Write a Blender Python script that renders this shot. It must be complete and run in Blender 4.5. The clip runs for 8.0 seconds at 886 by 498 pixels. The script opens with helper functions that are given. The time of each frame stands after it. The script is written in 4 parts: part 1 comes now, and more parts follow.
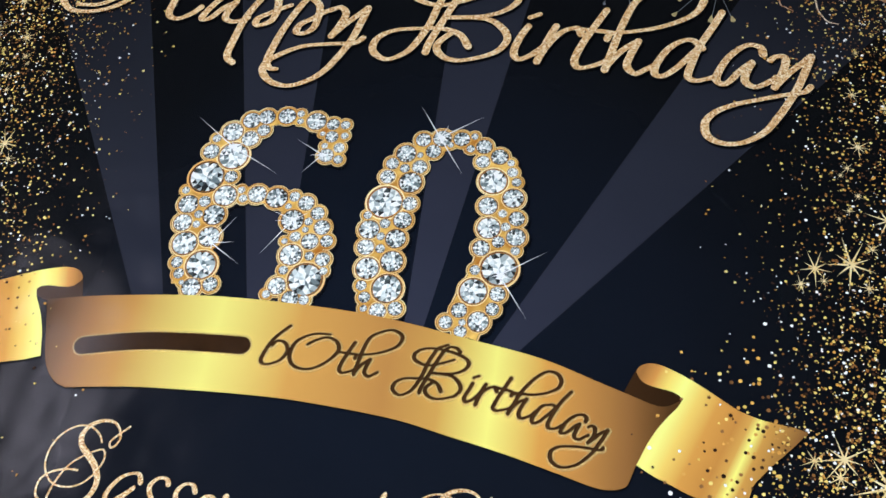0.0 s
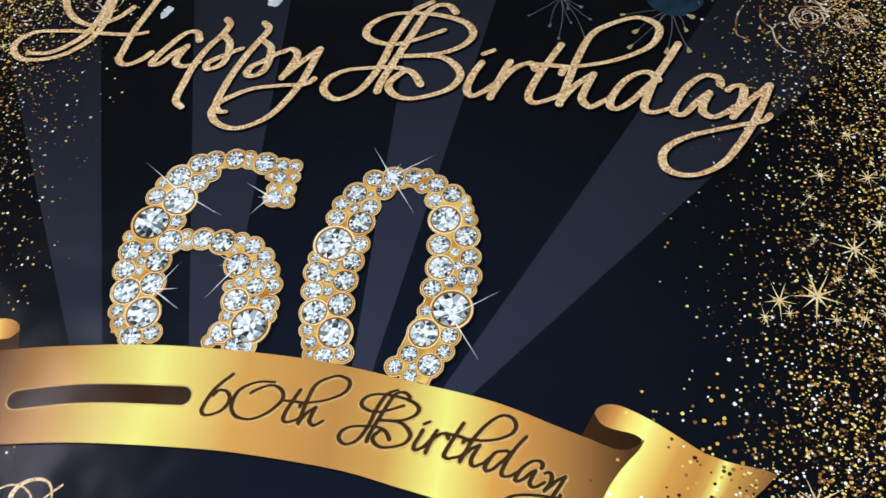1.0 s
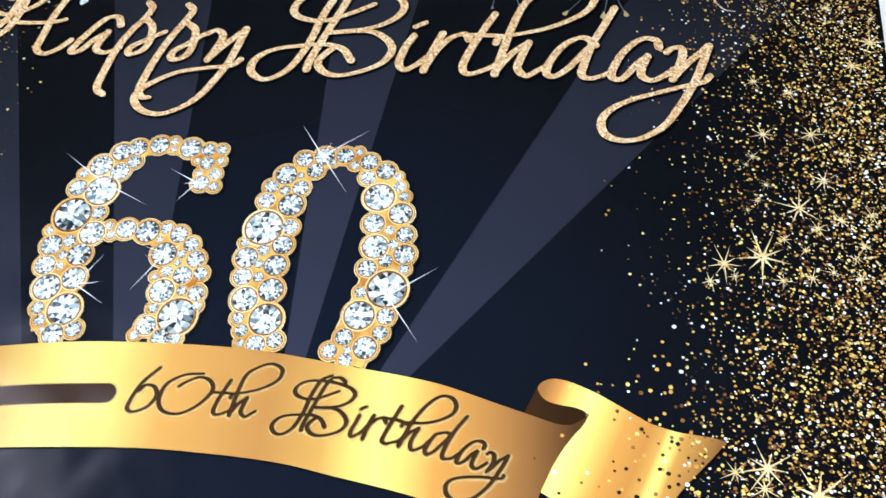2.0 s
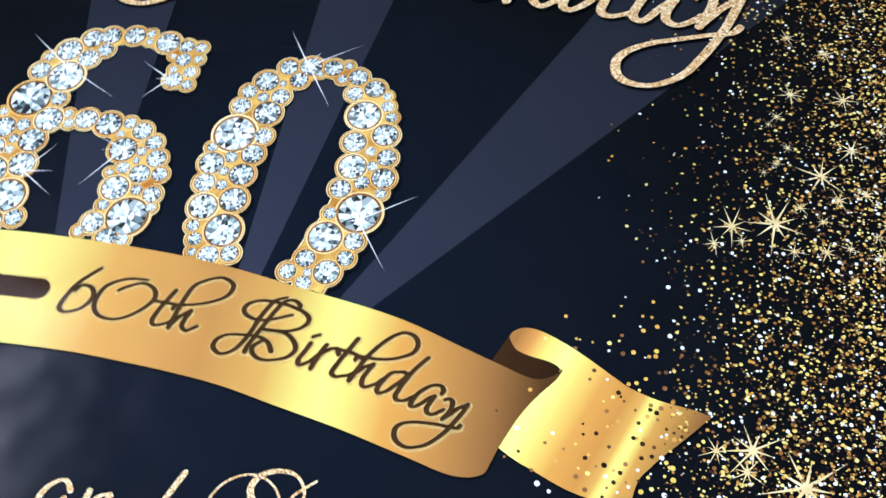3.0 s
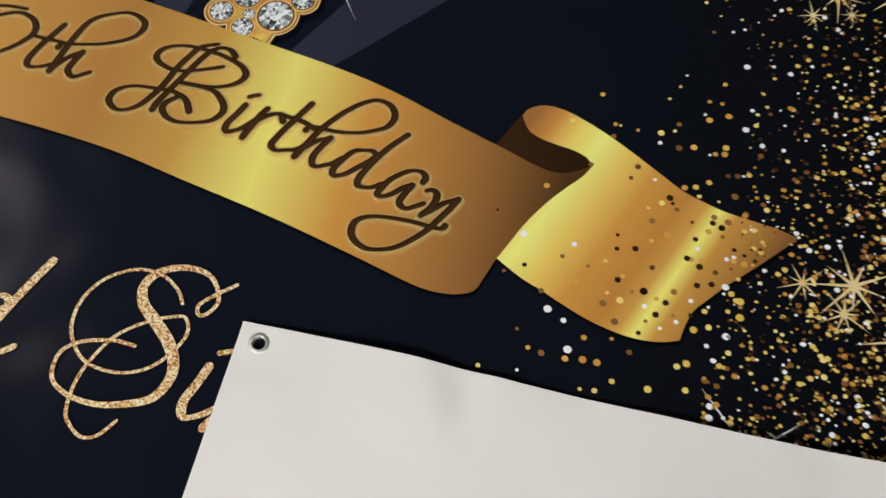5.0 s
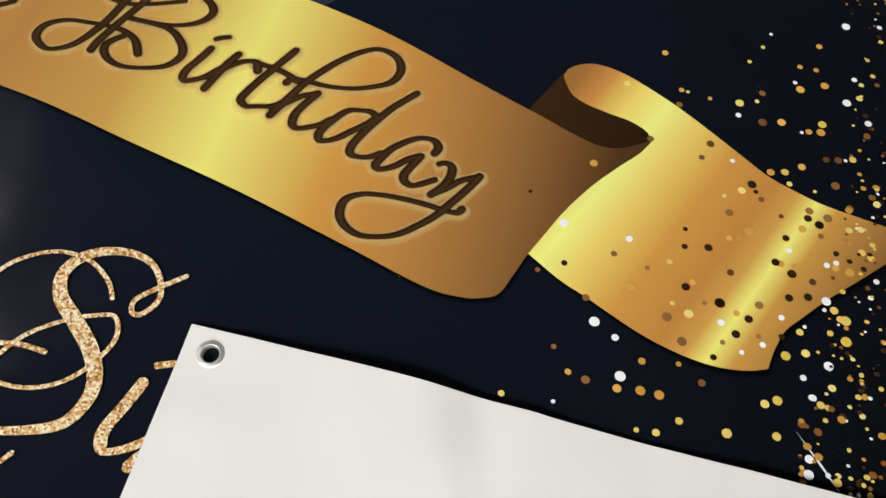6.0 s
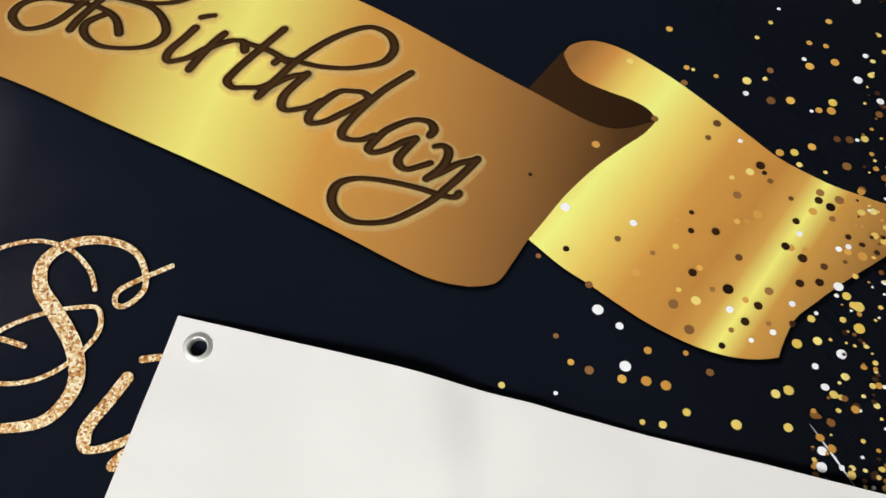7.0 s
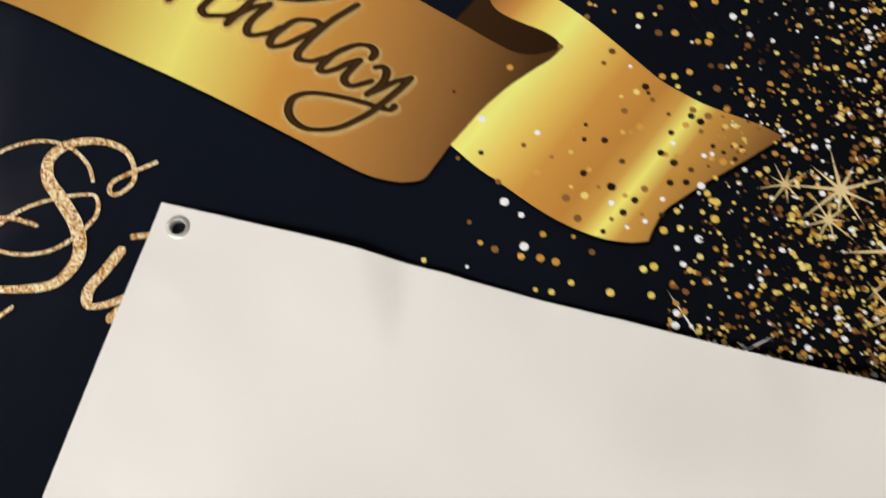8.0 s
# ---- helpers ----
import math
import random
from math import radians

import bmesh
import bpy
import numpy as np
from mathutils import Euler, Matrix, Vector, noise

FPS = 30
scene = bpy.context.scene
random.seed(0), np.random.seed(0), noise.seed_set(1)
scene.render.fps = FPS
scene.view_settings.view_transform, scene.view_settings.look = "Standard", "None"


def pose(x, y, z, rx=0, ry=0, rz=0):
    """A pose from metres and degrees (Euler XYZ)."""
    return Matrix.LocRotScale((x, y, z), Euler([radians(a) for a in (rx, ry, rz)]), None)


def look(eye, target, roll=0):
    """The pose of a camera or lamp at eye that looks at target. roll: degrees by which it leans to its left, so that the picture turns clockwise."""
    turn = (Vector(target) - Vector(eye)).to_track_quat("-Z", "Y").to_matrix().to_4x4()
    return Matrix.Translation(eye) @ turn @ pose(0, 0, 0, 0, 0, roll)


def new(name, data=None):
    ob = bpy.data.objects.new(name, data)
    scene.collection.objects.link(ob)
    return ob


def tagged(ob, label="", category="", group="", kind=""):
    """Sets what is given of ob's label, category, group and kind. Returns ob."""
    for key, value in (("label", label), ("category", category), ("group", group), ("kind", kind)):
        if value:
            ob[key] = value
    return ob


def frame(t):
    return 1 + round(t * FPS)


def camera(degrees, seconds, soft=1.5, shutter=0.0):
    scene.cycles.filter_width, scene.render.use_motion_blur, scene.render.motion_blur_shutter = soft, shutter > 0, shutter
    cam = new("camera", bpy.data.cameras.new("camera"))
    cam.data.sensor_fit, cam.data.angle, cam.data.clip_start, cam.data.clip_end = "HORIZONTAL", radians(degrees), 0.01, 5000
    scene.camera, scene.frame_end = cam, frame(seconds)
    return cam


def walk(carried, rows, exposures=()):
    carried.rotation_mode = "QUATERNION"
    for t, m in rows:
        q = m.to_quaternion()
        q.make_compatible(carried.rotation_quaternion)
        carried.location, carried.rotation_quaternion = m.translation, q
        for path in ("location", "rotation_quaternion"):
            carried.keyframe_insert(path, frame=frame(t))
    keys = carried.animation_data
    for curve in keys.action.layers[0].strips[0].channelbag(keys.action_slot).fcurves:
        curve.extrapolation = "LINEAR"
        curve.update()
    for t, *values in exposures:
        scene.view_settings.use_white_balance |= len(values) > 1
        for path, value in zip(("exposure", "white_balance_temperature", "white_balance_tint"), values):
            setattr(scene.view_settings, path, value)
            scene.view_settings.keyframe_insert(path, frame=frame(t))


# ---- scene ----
cam = camera(54.8, 8.0, shutter=0.35)
PATH = [
    (0, (0.309, -0.343, 1.876), (-0.005, 0.469, 0.076), -10.0),
    (0.5, (0.34, -0.341, 1.848), (0.004, 0.538, 0.083), -9.6),
    (1, (0.377, -0.328, 1.817), (0.039, 0.598, 0.077), -10.4),
    (1.5, (0.404, -0.32, 1.788), (0.085, 0.618, 0.051), -11.1),
    (2, (0.431, -0.322, 1.756), (0.143, 0.61, 0.01), -10.5),
    (2.2, (0.444, -0.32, 1.738), (0.158, 0.594, -0.018), -10.2),
    (3.3, (0.46, -0.343, 1.597), (0.155, 0.555, -0.164), -3.0),
    (3.5, (0.466, -0.356, 1.586), (0.148, 0.544, -0.172), -2.7),
    (3.7, (0.474, -0.357, 1.588), (0.146, 0.51, -0.184), -3.8),
    (4, (0.477, -0.366, 1.557), (0.168, 0.457, -0.24), -4.6),
    (4.3, (0.489, -0.364, 1.502), (0.174, 0.412, -0.314), -6.5),
    (4.5, (0.467, -0.348, 1.456), (0.223, 0.39, -0.387), -2.9),
    (4.7, (0.465, -0.338, 1.398), (0.237, 0.389, -0.451), -1.2),
    (4.8, (0.464, -0.335, 1.374), (0.234, 0.393, -0.475), -1.0),
    (5, (0.455, -0.333, 1.333), (0.225, 0.413, -0.508), 0.4),
    (5.2, (0.439, -0.325, 1.291), (0.223, 0.437, -0.545), 2.2),
    (6.5, (0.427, -0.288, 1.171), (0.209, 0.496, -0.656), 4.3),
    (6.8, (0.425, -0.288, 1.167), (0.219, 0.48, -0.668), 4.5),
    (7, (0.426, -0.286, 1.174), (0.227, 0.467, -0.668), 4.1),
    (7.2, (0.432, -0.282, 1.196), (0.228, 0.439, -0.658), 2.9),
    (7.5, (0.441, -0.304, 1.233), (0.24, 0.415, -0.622), 3.0),
    (7.7, (0.458, -0.333, 1.237), (0.261, 0.406, -0.611), 4.2),
    (8, (0.475, -0.338, 1.26), (0.349, 0.311, -0.627), 8.2),
]
EXPOSURES = [(0.0, 0.46, 5950, 8), (1.0, 0.46, 5950, 8), (1.7, 0.46, 5900, 8), (2.0, 0.98, 5650, 8), (3.3, 0.85, 5300, 5), (3.5, 0.78, 5250, 5), (3.8, 0.35, 5800, 8), (4.2, 0.35, 6300, 10), (4.5, 0.12, 6600, 10), (5.0, -0.14, 6750, 12), (6.5, 0.18, 6600, 10), (7.0, 0.18, 6600, 10), (7.7, 0.05, 6800, 12), (8.0, 0.05, 7000, 12)]
walk(cam, [(t, look(eye, target, roll)) for t, eye, target, roll in PATH], EXPOSURES)

# ---- room light: ceiling panels over a work table, indoor ----
H = 0.75                      # height of the table top that carries the banner
CEIL = 4.50
world = bpy.data.worlds.new("room_air")
world.use_nodes = True
world.node_tree.nodes["Background"].inputs["Color"].default_value = (0.9, 0.95, 1.0, 1)
world.node_tree.nodes["Background"].inputs["Strength"].default_value = 0.05
scene.world = world
COOL, ROSY = (0.97, 1.0, 1.03), (1.10, 0.92, 1.08)
PANELS = [(-2.75, 0.45, 10.5, ROSY), (-1.6, -3.4, 235, COOL), (2.2, -3.4, 115, COOL)]
for px, py, watts, tone in PANELS:
    lamp = bpy.data.lights.new("panel_glow", "AREA")
    lamp.shape, lamp.size, lamp.size_y = "RECTANGLE", 0.28, 1.35
    lamp.energy, lamp.color = watts, tone
    ob = new("panel_glow", lamp)
    ob.matrix_world = look((px, py, CEIL - 0.06), (px, py, 0))


# ---- materials ----
def srgb(r, g, b):
    return tuple((c / 255 / 12.92 if c <= 10 else ((c / 255 + 0.055) / 1.055) ** 2.4) for c in (r, g, b)) + (1.0,)


def material(name, colour=(200, 200, 200), rough=0.5, metal=0.0, spec=0.5):
    m = bpy.data.materials.new(name)
    m.use_nodes = True
    b = m.node_tree.nodes["Principled BSDF"]
    b.inputs["Base Color"].default_value = srgb(*colour)
    b.inputs["Roughness"].default_value = rough
    b.inputs["Metallic"].default_value = metal
    b.inputs["Specular IOR Level"].default_value = spec
    return m


def add(m, kind, **values):
    n = m.node_tree.nodes.new(kind)
    for k, v in values.items():
        n.inputs[k.replace("_", " ")].default_value = v
    return n


def join(m, a, b):
    m.node_tree.links.new(a, b)


def ramp(m, fac, stops, constant=False):
    n = m.node_tree.nodes.new("ShaderNodeValToRGB")
    r = n.color_ramp
    if constant:
        r.interpolation = "CONSTANT"
    while len(r.elements) < len(stops):
        r.elements.new(0.5)
    for e, (p, c) in zip(r.elements, stops):
        e.position, e.color = p, srgb(*c)
    join(m, fac, n.inputs["Fac"])
    return n.outputs["Color"]


def bsdf(m):
    return m.node_tree.nodes["Principled BSDF"]


def place(m):
    n = m.node_tree.nodes.get("Texture Coordinate") or m.node_tree.nodes.new("ShaderNodeTexCoord")
    return n.outputs["Object"]


def vinyl(m, weave=0.03, gloss=0.19):
    """The laminated weave of banner cloth: fine ribs, slow waves, a broken gloss."""
    p = place(m)
    big = add(m, "ShaderNodeTexNoise", Scale=5.0, Detail=2.0)
    join(m, p, big.inputs["Vector"])
    ribs = add(m, "ShaderNodeTexWave", Scale=240.0, Distortion=1.2)
    ribs.bands_direction = "DIAGONAL"
    join(m, p, ribs.inputs["Vector"])
    b1 = add(m, "ShaderNodeBump", Strength=0.45, Distance=0.02)
    join(m, big.outputs["Fac"], b1.inputs["Height"])
    b2 = add(m, "ShaderNodeBump", Strength=weave, Distance=0.0004)
    join(m, ribs.outputs["Fac"], b2.inputs["Height"])
    join(m, b1.outputs["Normal"], b2.inputs["Normal"])
    join(m, b2.outputs["Normal"], bsdf(m).inputs["Normal"])
    fine = add(m, "ShaderNodeTexNoise", Scale=60.0, Detail=4.0)
    join(m, p, fine.inputs["Vector"])
    mr = add(m, "ShaderNodeMapRange", To_Min=gloss - 0.05, To_Max=gloss + 0.08)
    join(m, fine.outputs["Fac"], mr.inputs["Value"])
    join(m, mr.outputs["Result"], bsdf(m).inputs["Roughness"])
    return m


def ink(name, dark, light, scale=3.0):
    m = material(name, dark, 0.42, 0.0, 0.2)
    n = add(m, "ShaderNodeTexNoise", Scale=scale, Detail=5.0)
    join(m, place(m), n.inputs["Vector"])
    join(m, ramp(m, n.outputs["Fac"], [(0.3, dark), (0.75, light)]), bsdf(m).inputs["Base Color"])
    return vinyl(m)


def bands(name, stops, lo, hi, ax=1.0, ay=0.0):
    """Printed metallic gradient: colour stops along ax * x + ay * y from lo to hi."""
    m = material(name, (200, 150, 70), 0.4, 0.0, 0.2)
    sep = m.node_tree.nodes.new("ShaderNodeSeparateXYZ")
    join(m, place(m), sep.inputs[0])
    my = add(m, "ShaderNodeMath")
    my.operation = "MULTIPLY_ADD"
    join(m, sep.outputs["Y"], my.inputs[0])
    my.inputs[1].default_value = ay / ax
    join(m, sep.outputs["X"], my.inputs[2])
    mr = add(m, "ShaderNodeMapRange")
    mr.inputs["From Min"].default_value, mr.inputs["From Max"].default_value = lo / ax, hi / ax
    join(m, my.outputs[0], mr.inputs["Value"])
    join(m, ramp(m, mr.outputs["Result"], stops), bsdf(m).inputs["Base Color"])
    return vinyl(m)


def speckle(name, stops, scale):
    m = material(name, (215, 170, 100), 0.45, 0.0, 0.2)
    v = add(m, "ShaderNodeTexVoronoi", Scale=scale)
    join(m, place(m), v.inputs["Vector"])
    g = m.node_tree.nodes.new("ShaderNodeSeparateColor")
    join(m, v.outputs["Color"], g.inputs[0])
    join(m, ramp(m, g.outputs[0], stops), bsdf(m).inputs["Base Color"])
    return vinyl(m)


def islands(name, stops, per_object=False):
    """Each loose piece of the mesh takes one of the colours."""
    m = material(name, (200, 170, 90), 0.4, 0.0, 0.2)
    g = m.node_tree.nodes.new("ShaderNodeNewGeometry")
    out = g.outputs["Random Per Island"]
    if per_object:
        o = m.node_tree.nodes.new("ShaderNodeObjectInfo")
        s = add(m, "ShaderNodeMath")
        join(m, out, s.inputs[0])
        join(m, o.outputs["Random"], s.inputs[1])
        f = add(m, "ShaderNodeMath")
        f.operation = "FRACT"
        join(m, s.outputs[0], f.inputs[0])
        out = f.outputs[0]
    join(m, ramp(m, out, stops, True), bsdf(m).inputs["Base Color"])
    return m


def halo_print(name, stops, reach):
    """Ink that deepens outward from the middle of the design, a little mottled."""
    m = material(name, stops[0][1], 0.42, 0.0, 0.2)
    d = m.node_tree.nodes.new("ShaderNodeVectorMath")
    d.operation = "DISTANCE"
    join(m, place(m), d.inputs[0])
    d.inputs[1].default_value = (0.10, 0.0, H)
    n = add(m, "ShaderNodeTexNoise", Scale=4.0, Detail=4.0)
    join(m, place(m), n.inputs["Vector"])
    s = add(m, "ShaderNodeMath")
    s.operation = "MULTIPLY_ADD"
    join(m, n.outputs["Fac"], s.inputs[0])
    s.inputs[1].default_value = 0.16
    join(m, d.outputs["Value"], s.inputs[2])
    mr = add(m, "ShaderNodeMapRange", From_Min=0.08, From_Max=reach + 0.08)
    join(m, s.outputs[0], mr.inputs["Value"])
    join(m, ramp(m, mr.outputs["Result"], stops), bsdf(m).inputs["Base Color"])
    return vinyl(m)


def piece_ink(name, dark, light):
    """Plain ink whose shade differs from piece to piece."""
    m = material(name, dark, 0.42, 0.0, 0.2)
    o = m.node_tree.nodes.new("ShaderNodeObjectInfo")
    join(m, ramp(m, o.outputs["Random"], [(0.0, dark), (1.0, light)]), bsdf(m).inputs["Base Color"])
    return m


# navy print gradient; its paler middle also holds some painted-in sheet reflection
M_BLACK = halo_print("black_print", [(0.0, (19, 25, 37)), (0.38, (16, 20, 29)), (0.62, (12, 14, 18)), (1.0, (11, 11, 12))], 0.95)
M_RAY = halo_print("grey_ray_print", [(0.0, (52, 54, 70)), (0.4, (42, 44, 56)), (0.7, (36, 38, 47)), (1.0, (20, 21, 26))], 0.95)
M_GLITTER = speckle("gold_glitter_print", [(0.0, (150, 96, 54)), (0.2, (208, 157, 100)), (0.55, (226, 186, 130)), (0.9, (250, 230, 192))], 470.0)
M_GLITTER_FINE = speckle("copper_glitter_print", [(0.0, (150, 82, 40)), (0.22, (206, 148, 86)), (0.5, (228, 190, 128)), (0.85, (252, 240, 205))], 820.0)
M_RIBBON = bands("gold_ribbon_print", [(0.0, (70, 48, 28)), (0.05, (120, 82, 46)), (0.09, (158, 110, 60)), (0.15, (196, 144, 76)), (0.295, (242, 230, 124)),
                 (0.43, (212, 158, 80)), (0.58, (188, 134, 70)), (0.665, (208, 160, 80)), (0.742, (246, 236, 124)), (0.82, (216, 156, 74)),
                 (0.88, (190, 134, 68)), (0.94, (150, 104, 56)), (0.975, (116, 79, 42)), (1.0, (84, 56, 30))], -0.45, 0.455, 1.0, 0.05)
TAIL_STOPS = [(0.0, (167, 114, 59)), (0.08, (216, 151, 76)), (0.17, (250, 223, 112)), (0.26, (252, 251, 138)), (0.37, (244, 208, 104)), (0.49, (218, 157, 74)),
              (0.63, (201, 140, 66)), (0.70, (218, 165, 81)), (0.751, (252, 244, 127)), (0.81, (210, 155, 74)), (1.0, (138, 95, 51))]
M_TAIL = bands("gold_ribbon_tail_print", TAIL_STOPS, 0.405, 0.63, 1.0, -0.36)
M_TAIL_L = bands("gold_ribbon_tail_print_mirrored", [(1 - p, c) for p, c in reversed(TAIL_STOPS)], -0.63, -0.405, 1.0, 0.36)
M_CURL = bands("brown_ribbon_shadow_print", [(0.0, (62, 40, 21)), (1.0, (46, 29, 16))], 0.39, 0.47)
M_ENGRAVE = ink("brown_script_print", (46, 29, 15), (58, 37, 20), 30.0)
M_GROOVE = ink("lit_brown_groove_print", (64, 43, 24), (76, 52, 29), 30.0)
M_HALO = ink("pale_gold_edge_print", (246, 210, 132), (252, 222, 148), 10.0)
bsdf(M_HALO).inputs["Alpha"].default_value = 0.20
M_GOLD = ink("warm_gold_print", (178, 110, 38), (255, 214, 112), 38.0)
M_GOLD_DARK = ink("shaded_gold_print", (70, 42, 22), (150, 94, 44), 40.0)
M_GOLD_LIGHT = ink("light_gold_print", (222, 158, 76), (255, 242, 186), 30.0)
M_RIM_DARK = piece_ink("brown_rim_print", (84, 50, 24), (150, 96, 48))
M_RIM_LIGHT = piece_ink("bright_rim_print", (232, 170, 84), (255, 236, 176))
M_GEM = islands("faceted_stone_print", [(0.0, (30, 34, 36)), (0.09, (66, 74, 76)), (0.22, (116, 128, 130)), (0.38, (170, 180, 182)), (0.56, (212, 219, 219)), (0.76, (248, 248, 246))], True)
M_GEM_BRIGHT = islands("bright_stone_print", [(0.0, (104, 118, 122)), (0.14, (190, 202, 205)), (0.32, (232, 238, 238)), (0.56, (253, 253, 251))], True)
M_SHADE = material("black_shadow_print", (5, 6, 9), 0.4, 0.0, 0.2)
M_SHADE_SOFT = material("faint_shadow_print", (3, 4, 6), 0.4, 0.0, 0.2)
bsdf(M_SHADE_SOFT).inputs["Alpha"].default_value = 0.42
M_SPARK = material("white_sparkle_print", (244, 244, 246), 0.4, 0.0, 0.2)
M_STAR = ink("pale_star_print", (224, 196, 136), (244, 226, 178), 40.0)
M_DOTS = islands("confetti_print", [(0.0, (228, 198, 106)), (0.22, (200, 146, 66)), (0.39, (240, 218, 136)), (0.49, (136, 90, 46)), (0.68, (62, 40, 26)), (0.89, (246, 246, 246))])
M_DOTS_DARK = islands("brown_confetti_print", [(0.0, (50, 32, 18)), (0.26, (112, 74, 40)), (0.46, (238, 196, 100)), (0.72, (196, 142, 70)), (0.88, (246, 242, 232))])
M_WHITE = vinyl(material("white_vinyl_back", (241, 237, 231), 0.5), 0.006, 0.36)
M_STEEL = material("nickel_plated_steel", (238, 238, 230), 0.36, 0.75)
M_WALL = ink("painted_plaster", (205, 203, 198), (214, 212, 207), 2.0)
# unseen ceiling, kept mid-grey so its reflection in the sheet stays dim
M_CEIL = ink("grey_ceiling_dimmer", (120, 120, 119), (130, 130, 128), 2.0)
M_FLOOR = ink("grey_vinyl_floor", (110, 108, 104), (128, 126, 121), 4.0)
M_TABLE = ink("pale_laminate", (190, 182, 168), (204, 196, 182), 6.0)
M_LEG = material("grey_powder_coat", (90, 92, 95), 0.45)
M_LIT = material("lit_diffuser", (250, 250, 250), 0.6)
bsdf(M_LIT).inputs["Emission Color"].default_value = (0.97, 1.0, 1.03, 1)
bsdf(M_LIT).inputs["Emission Strength"].default_value = 3.0


# ---- mesh helpers ----
def part(name, bm, mat, parent=None, label=""):
    me = bpy.data.meshes.new(name)
    bm.to_mesh(me)
    bm.free()
    me.materials.append(mat)
    ob = new(name, me)
    ob.parent = parent
    return tagged(ob, label)


def box(bm, x0, y0, z0, x1, y1, z1, bevel=0.0):
    r = bmesh.ops.create_cube(bm, size=1.0, matrix=Matrix.Translation(((x0 + x1) / 2, (y0 + y1) / 2, (z0 + z1) / 2)) @ Matrix.Diagonal((x1 - x0, y1 - y0, z1 - z0, 1)))
    if bevel:
        edges = list({e for v in r["verts"] for e in v.link_edges})
        bmesh.ops.bevel(bm, geom=edges, offset=bevel, segments=2, affect="EDGES")
    return bm


def spline(pts, n=8, closed=False):
    """A smooth line through the given points."""
    p = [Vector(q) for q in pts]
    out, m = [], len(p)
    for i in range(m if closed else m - 1):
        if closed:
            a, b, c, d = p[i - 1], p[i], p[(i + 1) % m], p[(i + 2) % m]
        else:
            a, b, c, d = p[max(i - 1, 0)], p[i], p[i + 1], p[min(i + 2, m - 1)]
        for k in range(n):
            t = k / n
            out.append(0.5 * (2 * b + (c - a) * t + (2 * a - 5 * b + 4 * c - d) * t * t + (3 * b - a - 3 * c + d) * t ** 3))
    if not closed:
        out.append(p[-1])
    return out


def patch(bm, outline, z):
    """A flat printed shape inside an outline."""
    f = bm.faces.new([bm.verts.new((q[0], q[1], H + z)) for q in outline])
    f.normal_update()
    if f.normal.z < 0:
        f.normal_flip()
    bmesh.ops.triangulate(bm, faces=[f])
    return bm


def disc(bm, x, y, r, z, n=10, squash=1.0):
    f = bm.faces.new([bm.verts.new((x + r * math.cos(2 * math.pi * k / n), y + squash * r * math.sin(2 * math.pi * k / n), H + z)) for k in range(n)])
    return f


def stroke(bm, pts, thick, thin, z, nib=15.0, n=7, grow=0.0, swell=False):
    """One pen stroke: a flat band whose width follows a broad nib held at an angle, with round ends."""
    line = spline(pts, n)
    line = [q for i, q in enumerate(line) if i == 0 or (q - line[i - 1]).length > 1e-5]
    m = len(line)
    pairs, widths = [], []
    for i, q in enumerate(line):
        d = (line[min(i + 1, m - 1)] - line[max(i - 1, 0)]).normalized()
        widths.append(thin + (thick - thin) * abs(math.sin(math.atan2(d.y, d.x) - radians(nib))) ** 1.3)
    widths = [sum(widths[max(0, i - 3):i + 4]) / len(widths[max(0, i - 3):i + 4]) for i in range(m)]
    if swell:
        widths = [thin + (thick - thin) * math.exp(-((i / m - 0.5) / 0.17) ** 2) for i in range(m)]
    for i, q in enumerate(line):
        d = (line[min(i + 1, m - 1)] - line[max(i - 1, 0)]).normalized()
        w = widths[i] / 2 + grow
        s = Vector((-d.y, d.x)) * w
        rise = H + z + 0.00006 * i / m
        pairs.append((bm.verts.new((q.x + s.x, q.y + s.y, rise)), bm.verts.new((q.x - s.x, q.y - s.y, rise))))
    for (a, b), (c, d) in zip(pairs, pairs[1:]):
        bm.faces.new((a, b, d, c))
    for i, j, end in ((0, 1, 0), (m - 1, m - 2, 1)):
        d = (line[i] - line[j]).normalized()
        w = widths[i] / 2 + grow
        side = Vector((-d.y, d.x))
        arc = [line[i] + side * w * math.cos(a) + d * w * math.sin(a) for a in [math.pi * k / 8 for k in range(9)]]
        f = bm.faces.new([bm.verts.new((q.x, q.y, H + z + 0.00006 * end)) for q in arc])
        f.normal_update()
        if f.normal.z < 0:
            f.normal_flip()
    return bm


# ---- the room ----
def slab(name, x0, y0, z0, x1, y1, z1, mat):
    return tagged(part(name, box(bmesh.new(), x0, y0, z0, x1, y1, z1), mat), kind="structure")


slab("floor", -5.1, -5.1, -0.1, 5.1, 5.1, 0, M_FLOOR)
slab("ceiling", -5.1, -5.1, CEIL, 5.1, 5.1, CEIL + 0.1, M_CEIL)
slab("wall_west", -5.1, -5.0, 0, -5.0, 5.0, CEIL, M_WALL)
slab("wall_east", 5.0, -5.0, 0, 5.1, 5.0, CEIL, M_WALL)
slab("wall_north", -5.1, 5.0, 0, 5.1, 5.1, CEIL, M_WALL)
slab("wall_south", -5.1, -5.1, 0, 5.1, -5.0, CEIL, M_WALL)


